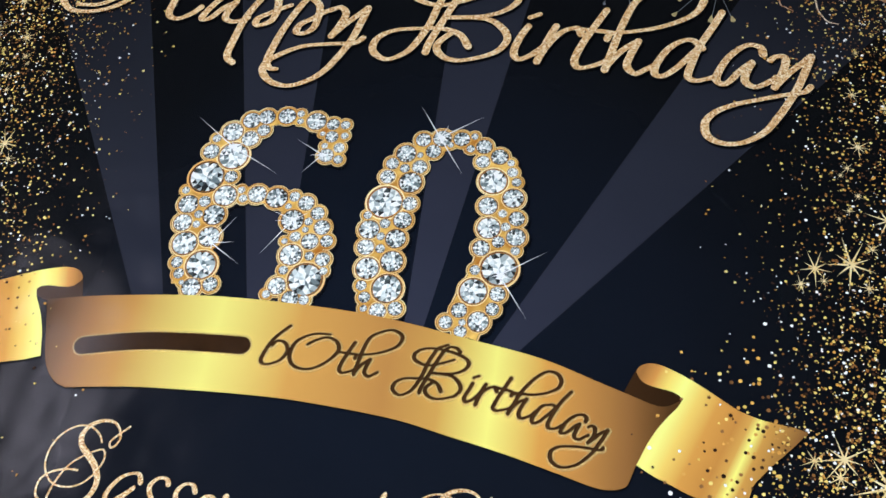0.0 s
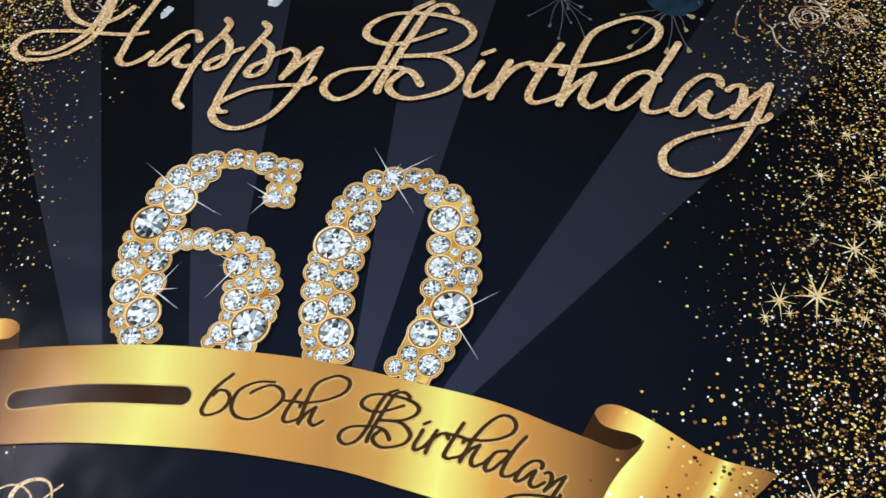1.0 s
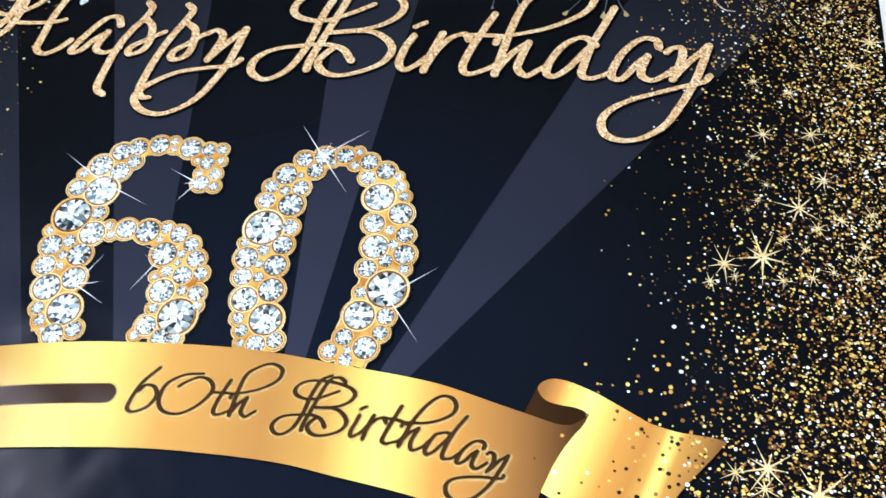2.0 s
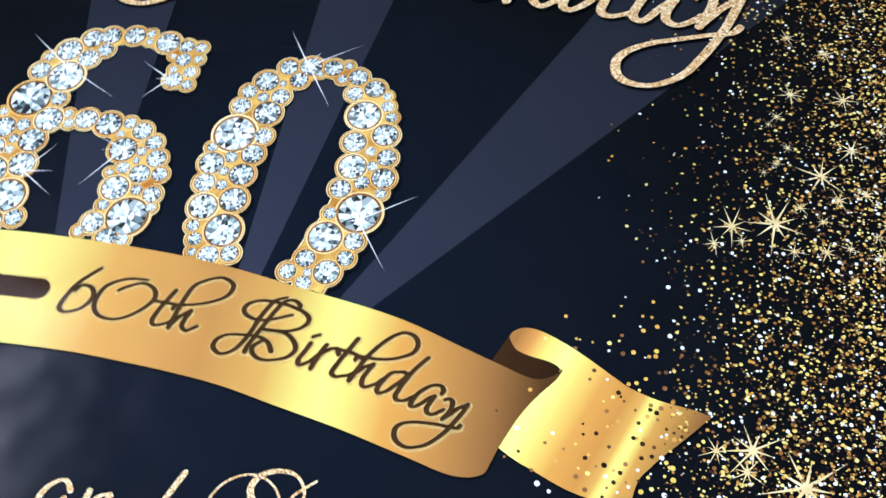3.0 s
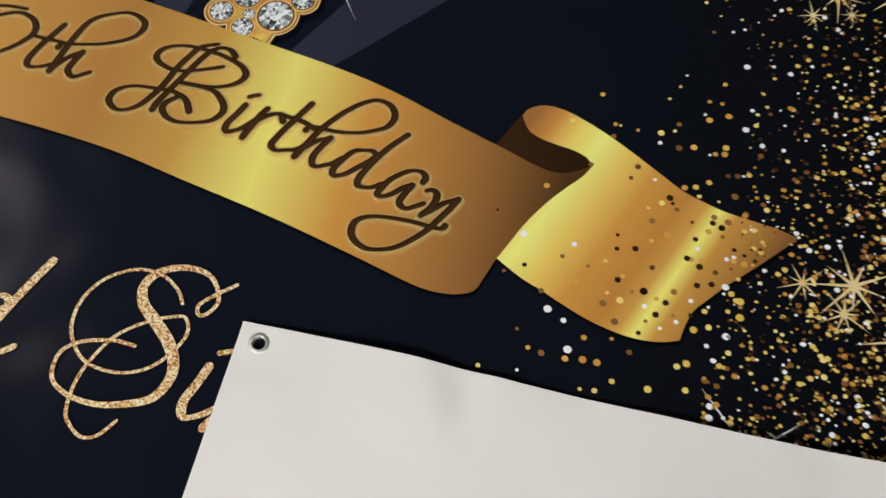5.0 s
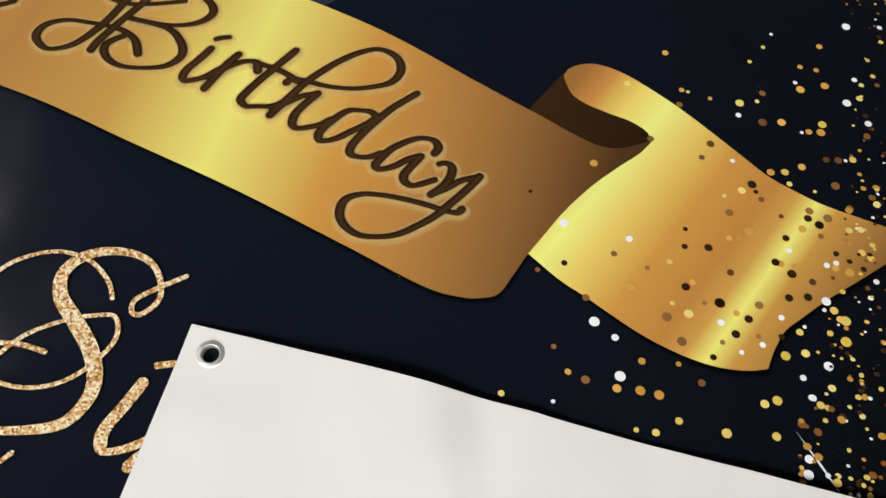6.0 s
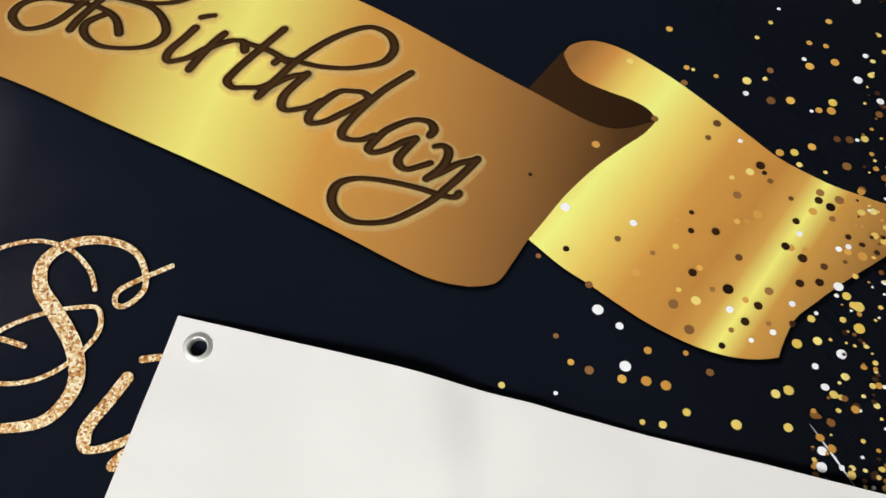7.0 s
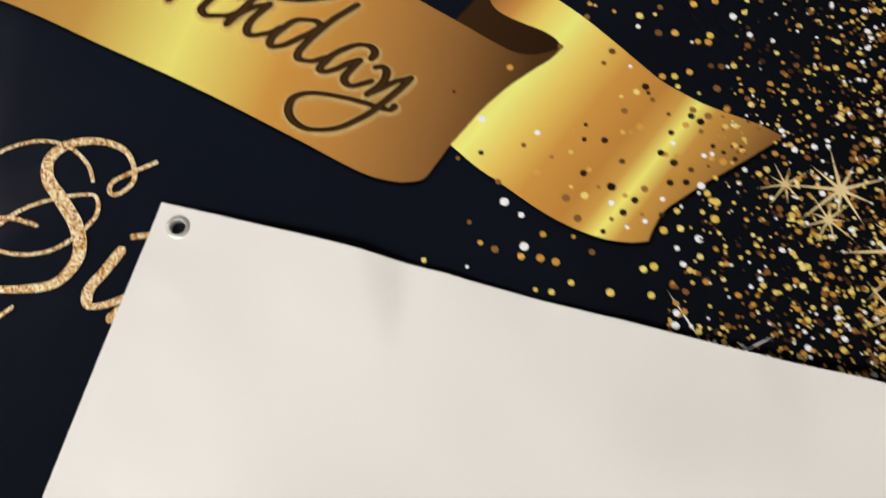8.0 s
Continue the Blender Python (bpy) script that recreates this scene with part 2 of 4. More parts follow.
def ceiling_panel(px, py):
    base = tagged(new("ceiling_light"), "lit white rectangular ceiling panel in a grey frame", "ceiling light", "ceiling panels")
    base.location = (px, py, CEIL)
    bm = bmesh.new()
    for x0, y0, x1, y1 in ((-0.19, -0.73, 0.19, -0.70), (-0.19, 0.70, 0.19, 0.73), (-0.19, -0.70, -0.16, 0.70), (0.16, -0.70, 0.19, 0.70)):
        box(bm, x0, y0, -0.05, x1, y1, 0.0)
    part("frame", bm, M_LEG, base)
    part("diffuser", box(bmesh.new(), -0.158, -0.698, -0.035, 0.158, 0.698, -0.01), M_LIT, base, "glowing white diffuser")


for px, py, watts, tone in PANELS:
    ceiling_panel(px, py)


def work_table():
    base = tagged(new("work_table"), "wide pale laminate work table under the banner", "table")
    part("tabletop", box(bmesh.new(), -1.05, -0.95, H - 0.034, 1.05, 1.15, H - 0.004, 0.004), M_TABLE, base)
    for x in (-0.95, 0.95):
        for y in (-0.85, 1.05):
            part("leg", box(bmesh.new(), x - 0.025, y - 0.025, 0, x + 0.025, y + 0.025, H - 0.034, 0.003), M_LEG, base)


work_table()

# ---- the banner ----
LEFT, RIGHT, BOTTOM, TOP = -0.86, 0.865, -0.762, 0.98
TURN_UP = radians(4.3)                      # slant of the folded corner
CORNER = Vector((0.264, -0.194))            # the folded corner's tip
ALONG = Vector((math.cos(TURN_UP), math.sin(TURN_UP)))
DOWN = Vector((math.sin(TURN_UP), -math.cos(TURN_UP)))
FOLD_R = CORNER + ALONG * ((RIGHT - CORNER.x) / ALONG.x)
FOLD_B = CORNER + DOWN * ((BOTTOM - CORNER.y) / DOWN.y)

banner = tagged(new("birthday_banner"), "black and gold printed vinyl birthday banner with one corner folded over", "banner")

bm = bmesh.new()
edge = [(LEFT, BOTTOM), (FOLD_B.x, BOTTOM), (RIGHT, FOLD_R.y), (RIGHT, TOP), (LEFT, TOP)]
low = [bm.verts.new((x, y, H - 0.003)) for x, y in edge]
high = [bm.verts.new((x, y, H)) for x, y in edge]
bm.faces.new(high)
bm.faces.new(low[::-1])
for i in range(5):
    j = (i + 1) % 5
    bm.faces.new((low[i], low[j], high[j], high[i]))
part("sheet", bm, M_BLACK, banner, "glossy navy-black printed vinyl")

bm = bmesh.new()
box(bm, RIGHT + 0.0005, FOLD_R.y, H - 0.003, RIGHT + 0.012, TOP, H - 0.0005)
part("hem", bm, M_WHITE, banner, "narrow white unprinted edge")


def ray_print(a, b, c, d):
    """A pale beam: a and b on its one side (low, high), c and d on its other; both sides run on to the top."""
    def up(p, q, y):
        return (p[0] + (q[0] - p[0]) * (y - p[1]) / (q[1] - p[1]), y)
    part("ray", patch(bmesh.new(), [up(a, b, -0.02), up(c, d, -0.02), up(c, d, TOP - 0.02), up(a, b, TOP - 0.02)], 0.0001), M_RAY, banner, "grey printed light ray")


ray_print((-0.330, 0.02), (-0.583, 0.40), (-0.279, 0.024), (-0.492, 0.537))
ray_print((-0.168, 0.085), (-0.358, 0.65), (-0.138, 0.31), (-0.19, 0.69))
ray_print((0.082, 0.049), (0.036, 0.600), (0.112, 0.052), (0.162, 0.665))
ray_print((0.221, 0.060), (0.432, 0.541), (0.253, 0.037), (0.517, 0.388))


# the printed ribbon
def flip(pts, sx):
    return [(sx * x, y - (0.010 if sx < 0 else 0.0)) for x, y in pts]


TOP_EDGE = [(-0.448, -0.018), (-0.351, 0.006), (-0.184, 0.034), (0.02, 0.0455), (0.178, 0.0355), (0.281, 0.026), (0.36, 0.008), (0.399, -0.001), (0.445, -0.010), (0.4713, 0.0043)]
RIGHT_END = [(0.4713, 0.0043), (0.4663, -0.0068), (0.4565, -0.0204), (0.4448, -0.0384), (0.4343, -0.0593), (0.4280, -0.0764), (0.4222, -0.0922), (0.418, -0.108), (0.413, -0.122), (0.400, -0.129)]
LOW_EDGE = [(0.400, -0.129), (0.375, -0.131), (0.323, -0.1224), (0.252, -0.1112), (0.178, -0.1027), (0.102, -0.0945), (0.0, -0.094), (-0.097, -0.099), (-0.259, -0.118), (-0.368, -0.139)]
LEFT_END = [(-0.368, -0.139), (-0.389, -0.132), (-0.411, -0.109), (-0.432, -0.06), (-0.448, -0.018)]
TAIL = [(0.4081, 0.0319), (0.4105, 0.0385), (0.4186, 0.0447), (0.4285, 0.0471), (0.4428, 0.0459), (0.4616, 0.0404), (0.4804, 0.0334), (0.5029, 0.0231), (0.5250, 0.0123), (0.5428, 0.0039), (0.5598, -0.0006), (0.5762, -0.0037), (0.5969, -0.0050), (0.6150, -0.0060), (0.6320, -0.0090)]
TAIL_R = [(0.6320, -0.0090), (0.6180, -0.0270), (0.6037, -0.0441), (0.5881, -0.0622), (0.5757, -0.0786), (0.5685, -0.0889), (0.5648, -0.1017), (0.5633, -0.1134)]
TAIL_LOW = [(0.5633, -0.1134), (0.5531, -0.1180), (0.5391, -0.1212), (0.5245, -0.1218), (0.5093, -0.1203), (0.4935, -0.1172), (0.4771, -0.1123), (0.4603, -0.1067), (0.4433, -0.1016), (0.4222, -0.0922)]
TAIL_IN = [(0.4222, -0.0922), (0.4280, -0.0764), (0.4343, -0.0593), (0.4448, -0.0384), (0.4565, -0.0204), (0.4663, -0.0068), (0.4713, 0.0043)]
LIP = [(0.4713, 0.0043), (0.4656, 0.0099), (0.4546, 0.0132), (0.4407, 0.0142), (0.4265, 0.0161), (0.4167, 0.0200), (0.4099, 0.0282), (0.4081, 0.0319)]
CURL = [(0.3949, 0.0003), (0.4012, 0.0172), (0.4076, 0.0339), (0.4099, 0.0282), (0.4167, 0.0200), (0.4265, 0.0161), (0.4407, 0.0142), (0.4546, 0.0132), (0.4656, 0.0099), (0.4713, 0.0043), (0.4707, -0.0004), (0.4660, -0.0054), (0.4537, -0.0096), (0.4373, -0.0109), (0.4155, -0.0056)]


def outline(*runs):
    out = []
    for r in runs:
        out += spline(r, 8)[:-1]
    return out


for sx, mat in ((1, M_TAIL), (-1, M_TAIL_L)):
    part("ribbon_tail", patch(bmesh.new(), outline(flip(TAIL, sx), flip(TAIL_R, sx), flip(TAIL_LOW, sx), flip(TAIL_IN, sx), flip(LIP, sx)), 0.0006), mat, banner, "shaded gold printed ribbon end")
    for k in (1, 2):
        part("ribbon_shadow", patch(bmesh.new(), [(x + 0.0012 * k, y - 0.0014 * k) for x, y in (q[:2] for q in outline(flip(TAIL, sx), flip(TAIL_R, sx), flip(TAIL_LOW, sx), flip(TAIL_IN, sx), flip(LIP, sx)))], 0.00046 - 0.00004 * k), M_SHADE_SOFT, banner, "soft dark edge under the printed ribbon")
    part("ribbon_fold", patch(bmesh.new(), flip(CURL, sx), 0.0005), M_CURL, banner, "dark brown inside of the printed ribbon")
for k in (1, 2):
    part("ribbon_shadow", patch(bmesh.new(), [(x + 0.0008 * k, y - 0.0014 * k) for x, y in (q[:2] for q in outline(TOP_EDGE, RIGHT_END, LOW_EDGE, LEFT_END))], 0.00054 - 0.00004 * k), M_SHADE_SOFT, banner, "soft dark edge under the printed ribbon")
part("ribbon", patch(bmesh.new(), outline(TOP_EDGE, RIGHT_END, LOW_EDGE, LEFT_END), 0.0007), M_RIBBON, banner, "curved gold gradient printed ribbon")


# the jewelled numerals
def belt(bm, line, share, z):
    """A flat band along points that each carry their own half width."""
    pts = spline(line, 10)
    rows = []
    for i, q in enumerate(pts):
        d = (pts[min(i + 1, len(pts) - 1)] - pts[max(i - 1, 0)]).to_2d().normalized()
        s = Vector((-d.y, d.x)) * q.z * share
        rows.append((bm.verts.new((q.x + s.x, q.y + s.y, H + z)), bm.verts.new((q.x - s.x, q.y - s.y, H + z))))
    for (a, b), (c, d) in zip(rows, rows[1:]):
        bm.faces.new((a, b, d, c))


def numeral(name, label, gems, lines, seed):
    """Scalloped gold numeral set with round stones."""
    rnd = random.Random(seed)

    def layer(grow, share, z, dx=0.0, dy=0.0):
        bm = bmesh.new()
        for i, (x, y, r) in enumerate(gems):
            disc(bm, x + dx, y + dy, r + grow, z + 4e-7 * i, 26)
        for k, l in enumerate(lines):
            belt(bm, [(x + dx, y + dy, w) for x, y, w in l], share, z - 1e-5 * (k + 1))
        return bm

    body = part(name, layer(0.0054, 0.80, 0.00018), M_GOLD_LIGHT, banner, label)
    part("shadow", layer(0.0056, 0.80, 0.00010, 0.0020, -0.0026), M_SHADE, body, "soft black printed shadow")
    part("shadow_rim", layer(0.0076, 0.84, 0.00006, 0.0030, -0.0038), M_SHADE_SOFT, body, "faint outer shadow")
    part("groove", layer(0.0039, 0.74, 0.00026), M_GOLD_DARK, body, "brown line inside the gold edge")
    part("setting", layer(0.0032, 0.72, 0.00034), M_GOLD, body, "bright printed gold")
    for x, y, r in gems:
        ob = new("gem", STONE)
        ob.parent = body
        ob.matrix_world = pose(x, y, H + 0.00048, 0, 0, rnd.uniform(0, 360)) @ Matrix.Diagonal((1.05 * r, 1.05 * r, 1, 1))
    return body


def stone():
    """A round cut stone seen from above: brown and pale rims, table and two rings of facets, each facet loose."""
    bm = bmesh.new()

    def tri(*c):
        bm.faces.new([bm.verts.new((r * math.cos(radians(a)), r * math.sin(radians(a)), 0)) for r, a in c])
    for k in range(11):
        w = 180 / 11
        a = 2 * w * k
        tri((0, 0), (0.34, a), (0.34, a + 2 * w))
        bm.faces.ensure_lookup_table()
        bm.faces[-1].material_index = 3
        tri((0.34, a), (0.64, a + w), (0.34, a + 2 * w))
        tri((0.34, a), (0.64, a - w), (0.64, a + w))
        bm.faces.ensure_lookup_table()
        bm.faces[-1].material_index = 3 if k % 3 else 0
        tri((0.64, a - w), (0.92, a), (0.64, a + w))
        tri((0.64, a + w), (0.92, a), (0.92, a + w))
        tri((0.64, a + w), (0.92, a + w), (0.92, a + 2 * w))
    for slot, r0, r1 in ((1, 0.93, 1.03), (2, 1.03, 1.12)):
        n = 24
        rows = [[bm.verts.new((r * math.cos(2 * math.pi * k / n), r * math.sin(2 * math.pi * k / n), -0.00004)) for k in range(n)] for r in (r0, r1)]
        for k in range(n):
            f = bm.faces.new((rows[0][k], rows[1][k], rows[1][(k + 1) % n], rows[0][(k + 1) % n]))
            f.material_index = slot
    me = bpy.data.meshes.new("gem")
    bm.to_mesh(me)
    bm.free()
    for m in (M_GEM, M_RIM_DARK, M_RIM_LIGHT, M_GEM_BRIGHT):
        me.materials.append(m)
    return me


STONE = stone()
SIX_STEM = [(-0.278, 0.222, 0.0266), (-0.263, 0.309, 0.0168), (-0.239, 0.335, 0.0142), (-0.216, 0.345, 0.0133), (-0.184, 0.352, 0.0141), (-0.163, 0.360, 0.0062), (-0.160, 0.346, 0.0053), (-0.134, 0.350, 0.0157),
            (-0.106, 0.349, 0.0104), (-0.086, 0.351, 0.0078), (-0.082, 0.331, 0.0060), (-0.102, 0.326, 0.0103), (-0.118, 0.329, 0.0043), (-0.109, 0.308, 0.0051), (-0.085, 0.308, 0.0085), (-0.102, 0.291, 0.0119),
            (-0.081, 0.287, 0.0076), (-0.214, 0.320, 0.0105), (-0.231, 0.301, 0.0140), (-0.248, 0.266, 0.0234), (-0.286, 0.268, 0.0131), (-0.285, 0.293, 0.0071), (-0.240, 0.229, 0.0103), (-0.303, 0.194, 0.0060),
            (-0.238, 0.195, 0.0177), (-0.291, 0.171, 0.0152), (-0.267, 0.180, 0.0093), (-0.245, 0.160, 0.0167), (-0.269, 0.157, 0.0067), (-0.289, 0.139, 0.0142), (-0.267, 0.140, 0.0058), (-0.240, 0.123, 0.0164)]
SIX_BOWL = [(-0.274, 0.106, 0.0189), (-0.237, 0.076, 0.0226), (-0.275, 0.074, 0.0089), (-0.266, 0.057, 0.0080), (-0.213, 0.049, 0.0111), (-0.257, 0.044, 0.0040), (-0.240, 0.039, 0.0143), (-0.216, 0.209, 0.0059),
            (-0.209, 0.195, 0.0067), (-0.189, 0.206, 0.0143), (-0.157, 0.205, 0.0167), (-0.130, 0.212, 0.0083), (-0.135, 0.194, 0.0050), (-0.109, 0.204, 0.0124), (-0.087, 0.190, 0.0106), (-0.122, 0.172, 0.0171),
            (-0.097, 0.174, 0.0065), (-0.074, 0.168, 0.0121), (-0.098, 0.160, 0.0049), (-0.110, 0.146, 0.0081), (-0.086, 0.142, 0.0128), (-0.061, 0.147, 0.0096), (-0.124, 0.136, 0.0048), (-0.108, 0.116, 0.0167),
            (-0.080, 0.119, 0.0071), (-0.059, 0.117, 0.0110), (-0.053, 0.099, 0.0063), (-0.112, 0.090, 0.0071), (-0.076, 0.081, 0.0250), (-0.114, 0.064, 0.0133), (-0.126, 0.049, 0.0062), (-0.089, 0.048, 0.0124),
            (-0.069, 0.050, 0.0077)]
ZERO_NEAR = [(0.043, 0.344, 0.0118), (0.072, 0.351, 0.0143), (0.102, 0.355, 0.0125), (0.121, 0.363, 0.0058), (0.119, 0.340, 0.0066), (0.087, 0.342, 0.0050), (0.063, 0.326, 0.0117), (0.022, 0.315, 0.0151),
             (0.044, 0.316, 0.0050), (0.005, 0.294, 0.0100), (0.026, 0.289, 0.0075), (0.048, 0.295, 0.0116), (0.003, 0.270, 0.0116), (0.040, 0.266, 0.0172), (0.010, 0.226, 0.0260), (0.047, 0.230, 0.0113),
             (-0.011, 0.200, 0.0065), (0.018, 0.191, 0.0080), (0.043, 0.201, 0.0136), (-0.003, 0.177, 0.0152), (0.017, 0.169, 0.0063), (0.040, 0.169, 0.0150), (-0.001, 0.148, 0.0126), (0.021, 0.149, 0.0071),
             (0.043, 0.132, 0.0163), (0.010, 0.115, 0.0171), (0.046, 0.089, 0.0214), (0.008, 0.087, 0.0077), (0.017, 0.070, 0.0084), (0.065, 0.061, 0.0105), (0.041, 0.053, 0.0120), (0.020, 0.053, 0.0053)]
ZERO_FAR = [(0.139, 0.347, 0.0124), (0.166, 0.333, 0.0131), (0.185, 0.325, 0.0057), (0.190, 0.309, 0.0081), (0.199, 0.293, 0.0072), (0.142, 0.320, 0.0106), (0.164, 0.289, 0.0209), (0.199, 0.265, 0.0158),
            (0.164, 0.246, 0.0143), (0.188, 0.237, 0.0063), (0.210, 0.232, 0.0117), (0.172, 0.210, 0.0171), (0.196, 0.216, 0.0070), (0.214, 0.202, 0.0139), (0.190, 0.190, 0.0092), (0.167, 0.176, 0.0123),
            (0.217, 0.180, 0.0069), (0.199, 0.148, 0.0257), (0.165, 0.140, 0.0076), (0.169, 0.107, 0.0195), (0.204, 0.109, 0.0112), (0.201, 0.085, 0.0096), (0.155, 0.075, 0.0111), (0.185, 0.063, 0.0147),
            (0.140, 0.054, 0.0096), (0.163, 0.058, 0.0051), (0.163, 0.044, 0.0088)]
numeral("numeral_six", "gold numeral six set with clear round stones", SIX_STEM + SIX_BOWL,
        [[(-0.096, 0.283, 0.018), (-0.094, 0.31, 0.019), (-0.10, 0.338, 0.019), (-0.14, 0.347, 0.0165), (-0.19, 0.348, 0.0155), (-0.243, 0.318, 0.024), (-0.264, 0.25, 0.034),
          (-0.270, 0.18, 0.034), (-0.258, 0.11, 0.036), (-0.245, 0.045, 0.034)],
         [(-0.23, 0.20, 0.014), (-0.18, 0.205, 0.0165), (-0.135, 0.196, 0.020), (-0.098, 0.165, 0.028), (-0.086, 0.11, 0.034), (-0.10, 0.05, 0.034)]], 3)
numeral("numeral_zero", "gold numeral zero set with clear round stones", ZERO_NEAR + ZERO_FAR,
        [[(0.045, 0.04, 0.03), (0.030, 0.09, 0.034), (0.020, 0.15, 0.034), (0.018, 0.21, 0.034), (0.022, 0.27, 0.030), (0.044, 0.318, 0.024), (0.075, 0.343, 0.019), (0.1, 0.35, 0.0165),
          (0.14, 0.341, 0.018), (0.168, 0.315, 0.026), (0.184, 0.26, 0.032), (0.188, 0.2, 0.034), (0.184, 0.14, 0.034), (0.172, 0.09, 0.036), (0.162, 0.04, 0.036)]], 5)


# stars and glints
def burst(bm, x, y, r, z, points=8, waist=0.13, turn=8.0, short=0.62, uneven=0.0):
    ring = []
    for k in range(points * 2):
        a = radians(turn) + math.pi * k / points
        rr = (r if k % 4 == 0 else r * short) * (1 + uneven * math.sin(2.3 * k + turn)) if k % 2 == 0 else r * waist
        ring.append((x + rr * math.cos(a), y + rr * math.sin(a)))
    return patch(bm, ring, z)


STARS = [(0.844, 0.613, 0.017), (0.815, 0.567, 0.014), (0.726, 0.512, 0.012), (0.677, 0.530, 0.010), (0.687, 0.436, 0.013), (0.751, 0.440, 0.014), (0.672, 0.397, 0.008), (0.663, 0.383, 0.005),
         (0.688, 0.352, 0.007), (0.763, 0.364, 0.015), (0.797, 0.399, 0.007), (0.729, 0.318, 0.020), (0.676, 0.326, 0.007), (0.663, 0.310, 0.005), (0.680, 0.240, 0.025), (0.632, 0.226, 0.017),
         (0.751, 0.289, 0.011), (0.782, 0.303, 0.011), (0.708, 0.269, 0.009), (0.734, 0.255, 0.008), (0.807, 0.267, 0.009), (0.796, 0.247, 0.008), (0.740, 0.215, 0.011), (0.766, 0.225, 0.008),
         (0.704, 0.208, 0.010), (0.798, 0.219, 0.010), (0.645, 0.209, 0.008), (0.614, 0.199, 0.010), (0.820, 0.314, 0.010), (0.681, 0.611, 0.006), (0.849, 0.659, 0.008), (0.786, 0.679, 0.010)]
LOW_STARS = [(0.676, -0.035, 0.032), (0.730, -0.061, 0.044), (0.640, -0.044, 0.018), (0.672, -0.059, 0.020), (0.724, -0.109, 0.024), (0.760, -0.13, 0.022)]
for k, (x, y, r) in enumerate(STARS + LOW_STARS):
    for sx in (1, -1):
        part("star", burst(bmesh.new(), sx * x, y, (1.05 if y < 0 else 1.6) * r, 0.00125 + 2e-6 * k, 9 if r > 0.012 else 8, 0.12, 10 + 7 * k, 0.66, 0.14), M_STAR, banner, "pale gold printed starburst")


# confetti dots
def confetti(count, seed):
    rnd = random.Random(seed)
    bm, dark = bmesh.new(), bmesh.new()
    done = 0
    while done < count:
        x, y = rnd.uniform(0.40, 0.859), rnd.uniform(BOTTOM, TOP - 0.02)
        edge = 0.50 + 0.05 * math.sin(5.0 * y) + 0.10 * max(0.0, y - 0.1) + 0.05 * max(0.0, -y - 0.15)
        u = (x - edge + 0.09) / 0.33
        if rnd.random() > max(0.0, min(1.0, u)) ** 2.25:
            continue
        if x - y > FOLD_R.x - FOLD_R.y - 0.02:
            continue
        r = rnd.choice((0.0008, 0.0010, 0.0011, 0.0013, 0.0015, 0.0018, 0.0023))
        sx = 1 if rnd.random() < 0.55 else -1
        if sx < 0:
            x -= 0.10 if rnd.random() < 0.8 else 0.0
        tail = 0.44 < x < 0.625 and -0.125 + 0.9 * max(0.0, x - 0.56) < y < 0.048 - 0.6 * max(0.0, x - 0.45) + 0.5 * max(0.0, x - 0.56)
        if sx > 0 and x < 0.584 and -0.178 < y < 0.14:
            continue
        if tail and rnd.random() < (0.4 if sx > 0 else 0.85):
            continue
        if sx < 0 and y < 0.05 and (x < 0.44 or y < -0.12) and rnd.random() < 0.93:
            continue
        if sx > 0 or y > -0.5:
            disc(dark if tail else bm, sx * x, y, r, 0.00095 + 2e-8 * done, 9, rnd.uniform(0.75, 1.0))
        done += 1
    # stray dots out over the dark ground
    for k in range(130):
        y = rnd.uniform(0.14, 0.62)
        x = 0.44 + 0.06 * y + 0.20 * rnd.random() ** 0.7
        disc(bm, (1 if k % 3 else -1) * x, y, rnd.choice((0.0009, 0.0012, 0.0015, 0.0019)), 0.00096 + 2e-8 * (done + k), 9, 0.9)
    # a thin, even scatter over the other ribbon end
    for k in range(14):
        x, y = rnd.uniform(0.425, 0.60), rnd.uniform(-0.115, 0.035)
        if -0.105 + 0.9 * max(0.0, x - 0.55) - 0.35 * (x - 0.43) < y < 0.03 - 0.5 * max(0.0, x - 0.47) and x > 0.445 + 0.3 * (y + 0.08):
            disc(dark, -x, y, rnd.choice((0.0012, 0.0015, 0.0019, 0.0024)), 0.00095 + 2e-8 * (done + 200 + k), 9, rnd.uniform(0.75, 1.0))
    return bm, dark


dots, tail_dots = confetti(25500, 11)
tagged(part("confetti_dots", dots, M_DOTS, banner, "scattered gold, white and brown printed dots"), kind="stuff")
tagged(part("ribbon_confetti_dots", tail_dots, M_DOTS_DARK, banner, "brown and gold dots over the ribbon ends"), kind="stuff")

# the large dots that stand apart round the ribbon end
WHITE_DOTS = [(0.436, -0.067, 0.0027), (0.474, -0.064, 0.0021), (0.562, -0.040, 0.0018), (0.584, -0.042, 0.0018), (0.534, -0.096, 0.0021), (0.558, -0.101, 0.0018), (0.548, -0.109, 0.0015), (0.565, -0.082, 0.0018),
              (0.520, 0.007, 0.0015), (0.517, 0.040, 0.0018), (0.525, 0.108, 0.0012), (0.570, 0.131, 0.0027), (0.546, 0.076, 0.0015), (0.581, 0.091, 0.0018), (0.579, 0.072, 0.0027), (0.556, 0.041, 0.0012),
              (0.468, -0.119, 0.0030), (0.481, -0.124, 0.0021), (0.489, -0.144, 0.0030), (0.578, -0.083, 0.0012), (0.587, -0.064, 0.0027), (0.594, -0.101, 0.0027), (0.582, -0.112, 0.0018), (0.459, -0.169, 0.0012),
              (0.592, -0.154, 0.0024), (0.593, -0.162, 0.0027)]
